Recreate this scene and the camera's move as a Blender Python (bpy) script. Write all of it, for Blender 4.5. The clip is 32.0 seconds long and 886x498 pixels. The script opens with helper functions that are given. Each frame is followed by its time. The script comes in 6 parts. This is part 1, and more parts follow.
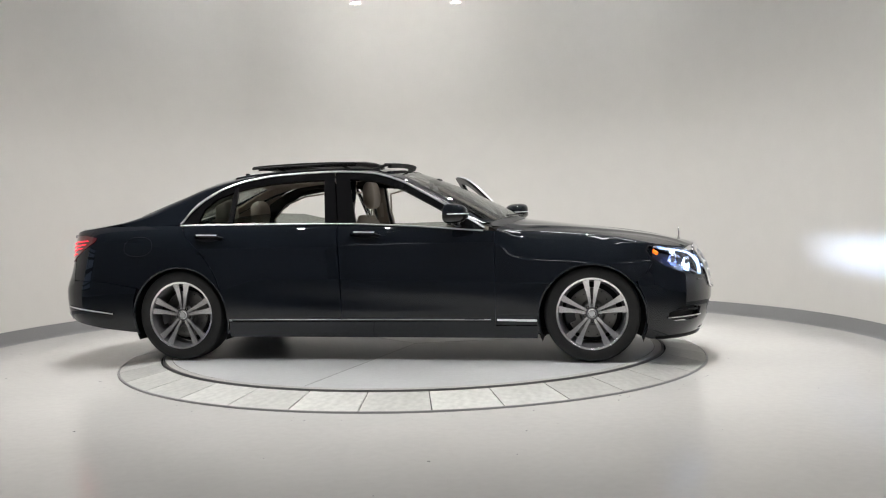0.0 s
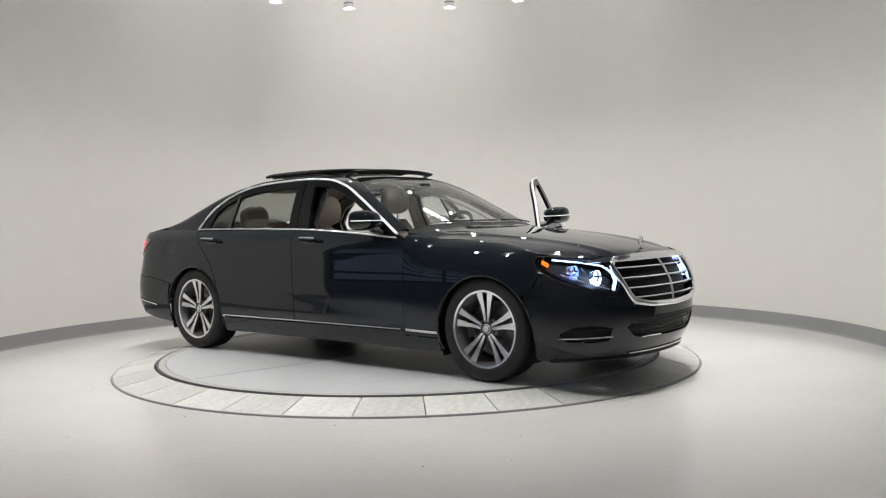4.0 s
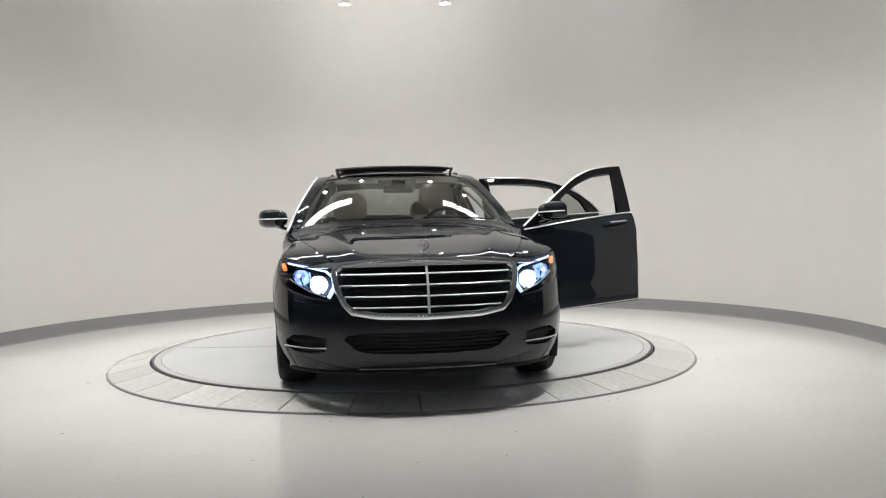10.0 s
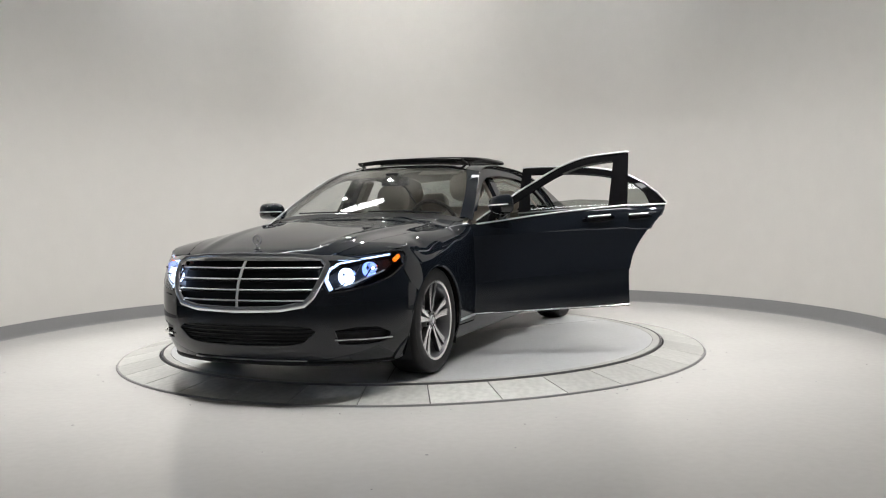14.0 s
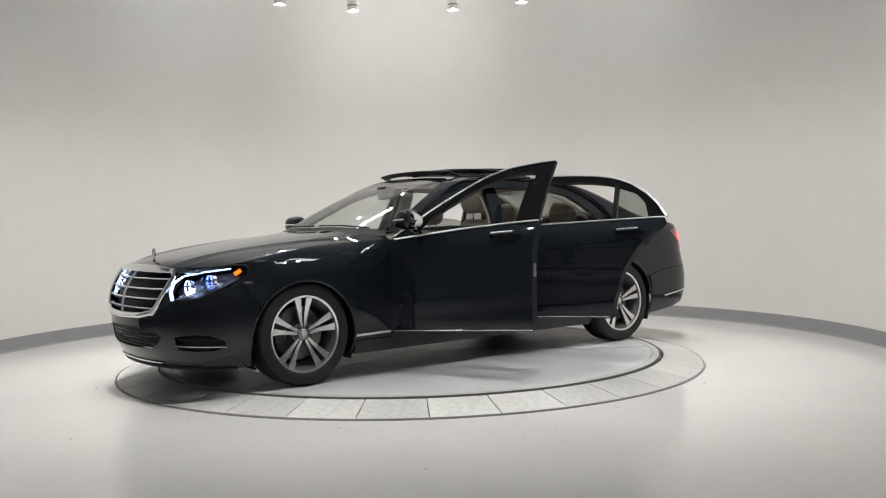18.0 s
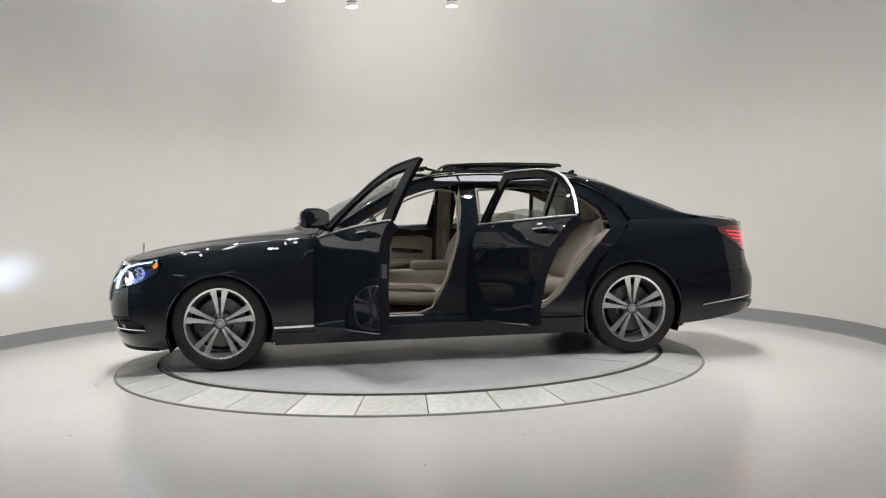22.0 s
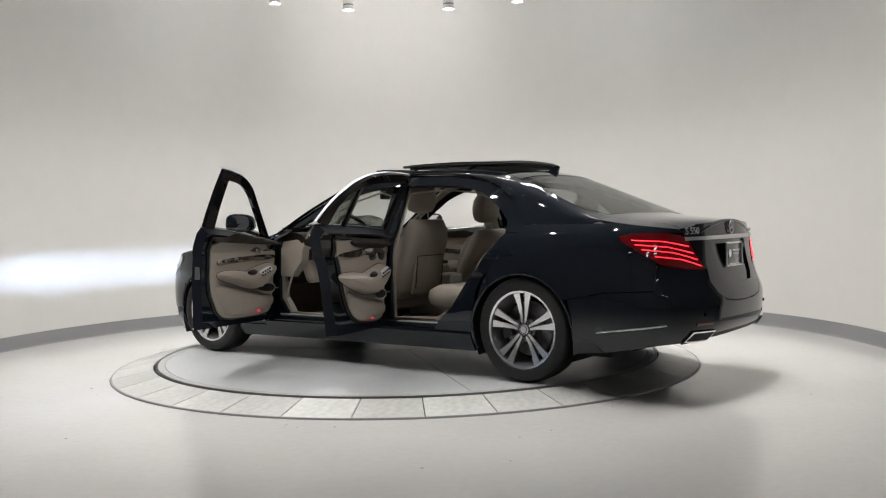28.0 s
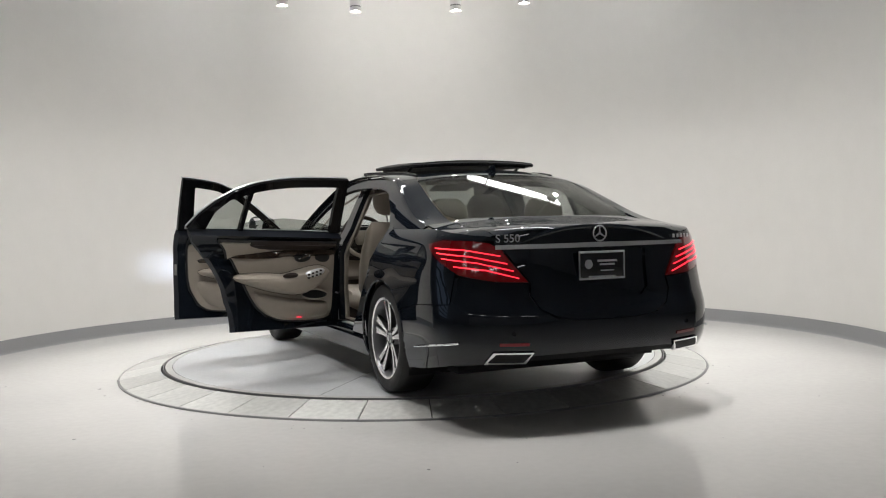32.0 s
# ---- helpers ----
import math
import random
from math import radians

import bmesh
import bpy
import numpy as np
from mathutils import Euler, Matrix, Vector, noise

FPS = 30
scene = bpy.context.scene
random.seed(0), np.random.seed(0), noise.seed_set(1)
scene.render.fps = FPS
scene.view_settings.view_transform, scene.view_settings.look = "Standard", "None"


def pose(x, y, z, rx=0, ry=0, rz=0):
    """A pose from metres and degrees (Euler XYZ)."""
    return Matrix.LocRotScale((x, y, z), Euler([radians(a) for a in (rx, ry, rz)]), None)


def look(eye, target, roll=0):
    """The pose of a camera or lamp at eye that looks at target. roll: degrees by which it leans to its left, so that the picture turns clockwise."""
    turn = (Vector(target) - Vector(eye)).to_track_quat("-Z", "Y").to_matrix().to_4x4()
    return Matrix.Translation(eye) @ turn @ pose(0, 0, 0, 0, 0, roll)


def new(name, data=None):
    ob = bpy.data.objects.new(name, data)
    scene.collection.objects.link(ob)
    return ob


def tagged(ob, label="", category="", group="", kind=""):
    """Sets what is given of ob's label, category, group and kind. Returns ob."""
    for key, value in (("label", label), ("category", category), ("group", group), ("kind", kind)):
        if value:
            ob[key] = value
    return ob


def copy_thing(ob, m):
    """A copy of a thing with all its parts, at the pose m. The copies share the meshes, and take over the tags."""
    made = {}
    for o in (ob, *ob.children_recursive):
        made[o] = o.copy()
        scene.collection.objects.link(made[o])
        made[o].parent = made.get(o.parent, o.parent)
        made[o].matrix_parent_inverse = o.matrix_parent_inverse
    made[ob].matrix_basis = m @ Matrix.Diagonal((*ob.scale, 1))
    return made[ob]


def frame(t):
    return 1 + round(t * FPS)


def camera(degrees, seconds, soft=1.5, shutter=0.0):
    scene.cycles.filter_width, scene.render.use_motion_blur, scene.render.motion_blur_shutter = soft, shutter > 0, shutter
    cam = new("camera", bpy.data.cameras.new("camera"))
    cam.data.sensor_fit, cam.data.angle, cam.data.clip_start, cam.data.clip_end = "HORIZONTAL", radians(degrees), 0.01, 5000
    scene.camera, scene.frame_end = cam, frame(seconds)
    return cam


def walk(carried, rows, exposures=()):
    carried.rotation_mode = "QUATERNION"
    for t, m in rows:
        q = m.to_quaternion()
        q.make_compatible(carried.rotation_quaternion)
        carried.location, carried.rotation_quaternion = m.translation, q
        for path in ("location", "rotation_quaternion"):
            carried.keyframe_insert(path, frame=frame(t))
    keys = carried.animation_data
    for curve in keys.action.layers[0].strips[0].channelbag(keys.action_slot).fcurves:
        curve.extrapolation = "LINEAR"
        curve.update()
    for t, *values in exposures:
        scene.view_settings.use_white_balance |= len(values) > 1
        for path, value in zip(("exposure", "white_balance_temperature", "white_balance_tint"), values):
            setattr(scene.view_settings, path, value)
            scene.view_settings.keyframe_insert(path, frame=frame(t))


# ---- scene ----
EXPOSURE = 0.0
cam = camera(52.48, 32.0, soft=1.1)
EYE = Vector((0.0, -7.645, 1.155))
ROLL = -1.28
# seconds, turn to the left and tilt upwards in degrees: a tripod-like hold that sways a little
TURNS = [(0, -1.90, -2.11), (0.5, -1.90, -2.11), (1, -1.95, -2.00), (1.5, -1.90, -1.89), (2, -2.06, -1.83), (2.5, -2.34, -1.83), (3, -2.23, -1.83), (3.5, -2.23, -1.78), (5.5, -2.61, -1.94), (6, -2.39, -1.94), (6.5, -2.34, -2.05), (7, -2.39, -2.22), (7.5, -2.56, -2.17), (8, -2.56, -2.05), (8.5, -2.39, -2.00), (9, -2.34, -1.94), (9.5, -2.45, -1.94), (10, -2.56, -2.05), (10.5, -2.50, -2.11), (11, -2.28, -2.22), (11.5, -2.23, -2.40), (12, -2.28, -2.51), (12.5, -2.39, -2.44), (13, -2.39, -2.51), (13.5, -2.14, -2.62), (14, -2.00, -2.51), (14.5, -2.05, -2.33), (16.5, -1.79, -1.94), (17, -1.84, -1.89), (17.5, -2.06, -1.78), (18, -2.06, -1.67), (18.5, -2.01, -1.62), (19, -1.95, -1.50), (19.5, -2.12, -1.50), (20, -2.28, -1.56), (20.5, -2.23, -1.67), (21, -2.01, -1.78), (21.5, -1.95, -1.89), (22, -2.12, -1.89), (22.5, -2.17, -1.78), (23, -2.12, -1.83), (23.5, -2.12, -1.89), (24, -2.17, -1.89), (24.5, -2.28, -1.94), (25, -2.39, -1.83), (25.5, -2.39, -1.83), (27.5, -2.39, -1.62), (28, -2.34, -1.72), (28.5, -2.17, -1.78), (29, -2.06, -1.67), (29.5, -1.95, -1.67), (30, -1.90, -1.67), (30.5, -1.95, -1.67), (31, -1.84, -1.72), (31.5, -1.79, -1.67), (32, -1.90, -1.62)]


def aim(turn, tilt):
    a, b = radians(turn), radians(tilt)
    way = Vector((-math.sin(a) * math.cos(b), math.cos(a) * math.cos(b), math.sin(b)))
    return look(EYE, EYE + way, ROLL)


walk(cam, [(t, aim(a, b)) for t, a, b in TURNS], exposures=[(0, EXPOSURE), (32, EXPOSURE)])
# ---- world and large lights ----
world = bpy.data.worlds.new("world")
scene.world = world
world.use_nodes = True
world.node_tree.nodes["Background"].inputs[0].default_value = (0.5, 0.52, 0.55, 1)
world.node_tree.nodes["Background"].inputs[1].default_value = 0.02

RING = 2.385          # radius of the ring of ceiling lamps, and of the turntable's rim
LAMP_Z = 3.50         # lower end of the hanging lamps
WALL_R = 4.06         # the round room
ROOM_H = 4.6
OPEN, OPEN_W = 68.0, 78.0     # half angles of the opening towards the viewer, east and west
LAMP_ANGLES = [-13.9, 12.8, -33.7, 31.6, -56, 56, -80, 80, -104, 104, -128, 128, -152, 152, 180]
LAMP_POWER = 53.0        # wide part of each lamp's beam
CORE_POWER = 96.0        # its narrow core


def around(angle, r, z=0.0):
    """A place at an angle from the back of the room, clockwise seen from above."""
    a = radians(angle)
    return Vector((r * math.sin(a), r * math.cos(a), z))


def spot(name, place, target, watts, cone, soft, radius, color=(1.0, 0.98, 0.97)):
    data = bpy.data.lights.new(name, "SPOT")
    data.energy, data.spot_size, data.spot_blend, data.shadow_soft_size, data.color = watts, radians(cone), soft, radius, color
    ob = new(name, data)
    ob.matrix_world = look(place, target)
    return ob


for a in LAMP_ANGLES:
    p = around(a, RING, LAMP_Z - 0.015)
    spot("lamp_light", p, p + Vector((0.001, 0, -1)), LAMP_POWER, 129, 0.9, 0.03)
    spot("lamp_core", p, p + Vector((0.001, 0, -1)), CORE_POWER, 60, 1.0, 0.03)


# added lamp out of view, for the bright patch high on the wall
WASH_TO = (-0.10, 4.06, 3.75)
spot("added_wash", Vector((-0.1, 1.9, 4.25)) + (Vector(WASH_TO) - Vector((-0.1, 1.9, 4.25))).normalized() * 0.02, WASH_TO, 76.0, 92, 1.0, 0.04)

# ---- materials ----
def material(name, color, rough=0.5, metal=0.0, coat=0.0, grain=None, bump=0.0, spread=0.0, emit=None, **extra):
    """A Principled surface; grain: size in metres of its two-scale variation, spread: how far the colour varies, bump: relief in metres."""
    m = bpy.data.materials.new(name)
    m.use_nodes = True
    nt = m.node_tree
    b = nt.nodes["Principled BSDF"]
    b.inputs["Base Color"].default_value = (*color, 1)
    b.inputs["Roughness"].default_value = rough
    b.inputs["Metallic"].default_value = metal
    b.inputs["Coat Weight"].default_value = coat
    b.inputs["Coat Roughness"].default_value = 0.02
    for key, value in extra.items():
        b.inputs[key.replace("_", " ")].default_value = value
    if emit:
        b.inputs["Emission Color"].default_value = (*emit[0], 1)
        b.inputs["Emission Strength"].default_value = emit[1]
    if grain:
        tc = nt.nodes.new("ShaderNodeTexCoord")
        fine, broad = nt.nodes.new("ShaderNodeTexNoise"), nt.nodes.new("ShaderNodeTexNoise")
        fine.inputs["Scale"].default_value, broad.inputs["Scale"].default_value = 1 / grain, 0.06 / grain
        fine.inputs["Detail"].default_value, broad.inputs["Detail"].default_value = 6, 4
        nt.links.new(tc.outputs["Object"], fine.inputs["Vector"])
        nt.links.new(tc.outputs["Object"], broad.inputs["Vector"])
        mix = nt.nodes.new("ShaderNodeMath")
        mix.operation = "ADD"
        nt.links.new(fine.outputs["Fac"], mix.inputs[0])
        nt.links.new(broad.outputs["Fac"], mix.inputs[1])
        if spread:
            ramp = nt.nodes.new("ShaderNodeMapRange")
            ramp.inputs["From Min"].default_value, ramp.inputs["From Max"].default_value = 0.6, 1.4
            ramp.inputs["To Min"].default_value, ramp.inputs["To Max"].default_value = 1 - spread, 1 + spread
            nt.links.new(mix.outputs[0], ramp.inputs["Value"])
            mul = nt.nodes.new("ShaderNodeVectorMath")
            mul.operation = "SCALE"
            mul.inputs[0].default_value = color
            nt.links.new(ramp.outputs[0], mul.inputs["Scale"])
            nt.links.new(mul.outputs[0], b.inputs["Base Color"])
            rr = nt.nodes.new("ShaderNodeMapRange")
            rr.inputs["From Min"].default_value, rr.inputs["From Max"].default_value = 0.6, 1.4
            rr.inputs["To Min"].default_value, rr.inputs["To Max"].default_value = rough * (1 - spread), min(1, rough * (1 + spread))
            nt.links.new(mix.outputs[0], rr.inputs["Value"])
            nt.links.new(rr.outputs[0], b.inputs["Roughness"])
        if bump:
            bp = nt.nodes.new("ShaderNodeBump")
            bp.inputs["Distance"].default_value = bump
            bp.inputs["Strength"].default_value = 0.6
            nt.links.new(fine.outputs["Fac"], bp.inputs["Height"])
            nt.links.new(bp.outputs[0], b.inputs["Normal"])
    return m


WALL = material("wall_paint", (0.70, 0.685, 0.655), 0.75, grain=0.012, bump=0.0006, spread=0.025)
FLOOR = material("floor_epoxy", (0.66, 0.65, 0.625), 0.17, coat=0.12, grain=0.05, spread=0.045, bump=0.0001)
DISC = material("turntable_steel", (0.50, 0.51, 0.515), 0.32, grain=0.03, spread=0.14, bump=0.0004)
TILE = material("ring_plate", (0.50, 0.50, 0.475), 0.42, grain=0.04, spread=0.24, bump=0.0004)
nt = TILE.node_tree
info, vary, mul = nt.nodes.new("ShaderNodeObjectInfo"), nt.nodes.new("ShaderNodeMapRange"), nt.nodes.new("ShaderNodeVectorMath")
vary.inputs["To Min"].default_value, vary.inputs["To Max"].default_value = 0.82, 1.16
mul.operation = "SCALE"
nt.links.new(info.outputs["Random"], vary.inputs["Value"])
nt.links.new(nt.nodes["Principled BSDF"].inputs["Base Color"].links[0].from_socket, mul.inputs[0])
nt.links.new(vary.outputs[0], mul.inputs["Scale"])
nt.links.new(mul.outputs[0], nt.nodes["Principled BSDF"].inputs["Base Color"])
BASE = material("baseboard_vinyl", (0.235, 0.235, 0.24), 0.55, grain=0.02, spread=0.05)
DARK = material("dark_gap", (0.015, 0.015, 0.015), 0.8)
LAMPWHITE = material("lamp_white", (0.75, 0.74, 0.72), 0.45, grain=0.01, spread=0.03)
LAMPGREY = material("lamp_band", (0.25, 0.25, 0.25), 0.4)
GLOW = material("lamp_glow", (1, 1, 1), 0.5, emit=((1.0, 0.96, 0.91), 420.0))
TUBE = material("tube_glow", (1, 1, 1), 0.5, emit=((0.97, 0.98, 1.0), 13.5))
CEIL = material("ceiling_paint", (0.45, 0.45, 0.44), 0.85, grain=0.03, bump=0.0008, spread=0.03)
DAY = material("daylight", (0.8, 0.9, 1.0), 0.5, emit=((0.46, 0.66, 1.0), 0.34))
HALL = material("hall_paint", (0.55, 0.55, 0.56), 0.8, grain=0.02, spread=0.05)


# ---- building helpers ----
def link(name, bm, mat, parent=None, smooth=True, angle=35.0):
    """Links a bmesh as one mesh object; edges sharper than the angle stay sharp."""
    if smooth:
        for f in bm.faces:
            f.smooth = True
        bm.normal_update()
        for e in bm.edges:
            if len(e.link_faces) == 2 and e.calc_face_angle(0) > radians(angle):
                e.smooth = False
    me = bpy.data.meshes.new(name)
    bm.to_mesh(me)
    bm.free()
    for one in (mat if isinstance(mat, (list, tuple)) else [mat]):
        me.materials.append(one)
    ob = new(name, me)
    if parent is not None:
        ob.parent = parent
    return ob


def part(name, bm, mat, parent, label="", angle=35.0):
    ob = link(name, bm, mat, parent, angle=angle)
    if label:
        tagged(ob, label)
    return ob


def thing(name, label, category, place=(0, 0, 0), group="", kind=""):
    ob = new(name)
    ob.empty_display_size = 0.1
    ob.location = place
    return tagged(ob, label, category, group, kind)


def revolve(profile, n=48, a0=0.0, a1=360.0, bm=None, axis="z", at=(0, 0, 0)):
    """Turns a profile of (r, h) round an axis."""
    bm = bm or bmesh.new()
    full = abs(a1 - a0) > 359.9
    rings = []
    for i in range(n if full else n + 1):
        a = radians(a0 + (a1 - a0) * i / n)
        ring = []
        for r, h in profile:
            c, s = r * math.cos(a), r * math.sin(a)
            v = {"z": (c, s, h), "y": (c, h, s), "x": (h, c, s)}[axis]
            ring.append(bm.verts.new((v[0] + at[0], v[1] + at[1], v[2] + at[2])))
        rings.append(ring)
    for i in range(n):
        p, q = rings[i], rings[(i + 1) % len(rings)]
        for j in range(len(profile) - 1):
            loop = []
            for v in (p[j], p[j + 1], q[j + 1], q[j]):
                if all((v.co - w.co).length > 1e-7 for w in loop):
                    loop.append(v)
            if len(loop) > 2:
                bm.faces.new(loop)
    bmesh.ops.remove_doubles(bm, verts=bm.verts, dist=1e-6)
    bmesh.ops.recalc_face_normals(bm, faces=bm.faces)
    return bm


def box(size, at=(0, 0, 0), bevel=0.0, bm=None, turn=None, segments=2):
    """A box with bevelled edges, centred at a place."""
    one = bmesh.new()
    bmesh.ops.create_cube(one, size=1.0)
    bmesh.ops.scale(one, vec=size, verts=one.verts)
    if bevel:
        bmesh.ops.bevel(one, geom=one.edges[:], offset=bevel, segments=segments, affect="EDGES", profile=0.5)
    m = Matrix.Translation(at) @ (turn.to_4x4() if turn else Matrix())
    bmesh.ops.transform(one, matrix=m, verts=one.verts)
    return merge(bm, one)


def merge(bm, one):
    if bm is None:
        return one
    me = bpy.data.meshes.new("tmp")
    one.to_mesh(me)
    one.free()
    bm.from_mesh(me)
    bpy.data.meshes.remove(me)
    return bm


def tube(points, radius, sides=8, bm=None, closed=False, flat=1.0, up=(0, 0, 1)):
    """Sweeps a round (or, with flat below 1, oval) section along points."""
    bm = bm or bmesh.new()
    pts = [Vector(p) for p in points]
    rings = []
    for i, p in enumerate(pts):
        a = pts[i - 1] if (i or closed) else pts[0]
        b = pts[(i + 1) % len(pts)] if (closed or i < len(pts) - 1) else pts[-1]
        d = (b - a).normalized()
        side = d.cross(Vector(up))
        side = side.normalized() if side.length > 1e-4 else d.orthogonal().normalized()
        top = side.cross(d).normalized()
        r = radius[i] if isinstance(radius, (list, tuple)) else radius
        rings.append([bm.verts.new(p + r * (math.cos(t) * side + flat * math.sin(t) * top)) for t in [2 * math.pi * k / sides for k in range(sides)]])
    for i in range(len(rings) - (0 if closed else 1)):
        p, q = rings[i], rings[(i + 1) % len(rings)]
        for k in range(sides):
            bm.faces.new((p[k], p[(k + 1) % sides], q[(k + 1) % sides], q[k]))
    if not closed:
        bm.faces.new(rings[0][::-1])
        bm.faces.new(rings[-1])
    bmesh.ops.recalc_face_normals(bm, faces=bm.faces)
    return bm


# ---- the round room ----
def arc_wall(r, thick, z0, z1, a0, a1, n=120):
    return revolve([(r, z0), (r, z1), (r + thick, z1), (r + thick, z0), (r, z0)], n, a0, a1)


def close_ends(bm):
    bmesh.ops.holes_fill(bm, edges=[e for e in bm.edges if e.is_boundary], sides=8)
    bmesh.ops.recalc_face_normals(bm, faces=bm.faces)
    return bm


A0, A1 = -90 + OPEN, 270 - OPEN_W
tagged(link("wall_round", close_ends(arc_wall(WALL_R, 0.15, 0, ROOM_H, A0, A1)), WALL), "curved off-white plastered wall round the turntable", "wall", kind="structure")
cove = [(WALL_R - 0.002, 0.134), (WALL_R - 0.006, 0.133), (WALL_R - 0.009, 0.128), (WALL_R - 0.010, 0.03), (WALL_R - 0.022, 0.006), (WALL_R - 0.03, 0.0), (WALL_R - 0.002, 0.0), (WALL_R - 0.002, 0.134)]
tagged(link("baseboard", close_ends(revolve(cove, 120, A0 + 0.2, A1 - 0.2)), BASE), "grey vinyl cove baseboard along the curved wall", "baseboard", kind="structure")

HALL_W, HALL_Y0, HALL_Y1 = 9.0, -16.0, 6.0
bm = bmesh.new()
n = 96
hole = [bm.verts.new((2.395 * math.cos(2 * math.pi * i / n), 2.395 * math.sin(2 * math.pi * i / n), 0)) for i in range(n)]
mid = [bm.verts.new((5.0 * math.cos(2 * math.pi * i / n), 5.0 * math.sin(2 * math.pi * i / n), 0)) for i in range(n)]
out = []
for i in range(n):
    c, s = math.cos(2 * math.pi * i / n), math.sin(2 * math.pi * i / n)
    k = min(HALL_W / abs(c) if abs(c) > 1e-6 else 1e9, (HALL_Y1 if s > 0 else -HALL_Y0) / abs(s) if abs(s) > 1e-6 else 1e9)
    out.append(bm.verts.new((k * c, k * s, 0)))
for inner, outer in ((hole, mid), (mid, out)):
    for i in range(n):
        j = (i + 1) % n
        bm.faces.new((inner[i], outer[i], outer[j], inner[j]))
tagged(link("floor", bm, FLOOR), "pale grey polished epoxy floor with small specks", "floor", kind="structure")
tagged(link("ceiling", box((2 * HALL_W, HALL_Y1 - HALL_Y0, 0.1), (0, (HALL_Y0 + HALL_Y1) / 2, ROOM_H + 0.05)), CEIL, smooth=False), "plain dark grey ceiling", "ceiling", kind="structure")
for nm, size, at in (("wall_east", (0.2, HALL_Y1 - HALL_Y0, ROOM_H), (HALL_W + 0.1, (HALL_Y0 + HALL_Y1) / 2, ROOM_H / 2)),
                     ("wall_west", (0.2, HALL_Y1 - HALL_Y0, ROOM_H), (-HALL_W - 0.1, (HALL_Y0 + HALL_Y1) / 2, ROOM_H / 2)),
                     ("wall_south", (2 * HALL_W + 0.4, 0.2, ROOM_H), (0, HALL_Y0 - 0.1, ROOM_H / 2)),
                     ("wall_north", (2 * HALL_W + 0.4, 0.2, ROOM_H), (0, HALL_Y1 + 0.1, ROOM_H / 2))):
    tagged(link(nm, box(size, at), HALL, smooth=False), "plain grey wall of the hall", "wall", kind="structure")


# ---- hanging lamps ----
def hanging_lamp(place):
    lamp = thing("pendant_lamp", "white cylindrical downlight hanging from the ceiling, lit", "ceiling lamp", place, "ring of downlights")
    top = ROOM_H - LAMP_Z
    part("housing", revolve([(0, 0.30), (0.058, 0.30), (0.062, 0.295), (0.062, 0.062), (0.058, 0.060)], 32), LAMPWHITE, lamp)
    part("band", revolve([(0.058, 0.060), (0.0585, 0.048), (0.058, 0.046)], 32), LAMPGREY, lamp, "dark grey joint band")
    part("collar", revolve([(0.058, 0.046), (0.062, 0.044), (0.062, 0.0), (0.058, -0.003), (0.054, 0.0), (0.054, 0.006)], 32), LAMPWHITE, lamp)
    part("reflector", revolve([(0.054, 0.004), (0.026, 0.012)], 32), LAMPWHITE, lamp, "white reflector ring")
    part("lens", revolve([(0, 0.012), (0.026, 0.012)], 32), GLOW, lamp, "glowing white lens")
    part("stem", revolve([(0.010, top), (0.010, 0.30)], 12), LAMPWHITE, lamp)
    return lamp


first = hanging_lamp(around(LAMP_ANGLES[0], RING, LAMP_Z))
for a in LAMP_ANGLES[1:]:
    copy_thing(first, Matrix.Translation(around(a, RING, LAMP_Z)))


# ---- long ceiling lights over the turntable, with added ones in the hall ----
def strip_light(x, y, length, width=0.24, turn=0.0):
    lamp = thing("strip_light", "long white ceiling batten light out of view, lit", "ceiling light", (x, y, ROOM_H - 0.12), "ceiling battens")
    part("tray", box((length, width, 0.06), (0, 0, 0.05), 0.008), LAMPWHITE, lamp)
    part("diffuser", box((length - 0.04, width - 0.05, 0.03), (0, 0, 0.01), 0.01), TUBE, lamp, "glowing white diffuser")
    for s in (-1, 1):
        part("hanger", tube([(s * length * 0.4, 0, 0.08), (s * length * 0.4, 0, 0.12)], 0.012, 6), LAMPGREY, lamp)
    lamp.rotation_euler = (0, 0, radians(turn))
    return lamp


strip_light(-1.68, 2.20, 1.5, 0.29)
strip_light(1.68, 2.20, 1.5, 0.29)
strip_light(1.68, -2.20, 1.5, 0.26)
strip_light(2.05, 0.0, 1.5, 0.22, 90)
strip_light(-2.05, 0.0, 1.5, 0.22, 90)
# unseen battens, added to brighten the hall mirrored in the paint
for x in (-6.2, -2.2, 2.2, 6.2):
    strip_light(x, -13.6, 2.0)


def hall_window(name, x, y):
    """A wide window with upright and level bars in the hall's west wall, daylight behind it."""
    win = thing(name, "wide hall window with dark bars, bluish daylight outside", "window", (x, y, 0), kind="structure")
    part("daylight_pane", box((0.02, 3.0, 1.9), (0.0, 0, 1.55)), DAY, win)
    for z in (0.58, 0.95, 1.33, 1.71, 2.09, 2.52):
        part("bar", box((0.06, 3.06, 0.10), (0.03, 0, z), 0.01), LAMPGREY, win)
    for dy in (-1.52, 0.0, 1.52):
        part("post", box((0.07, 0.08, 2.0), (0.03, dy, 1.55), 0.01), LAMPGREY, win)
    return win


hall_window("window_1", -8.97, -2.7)


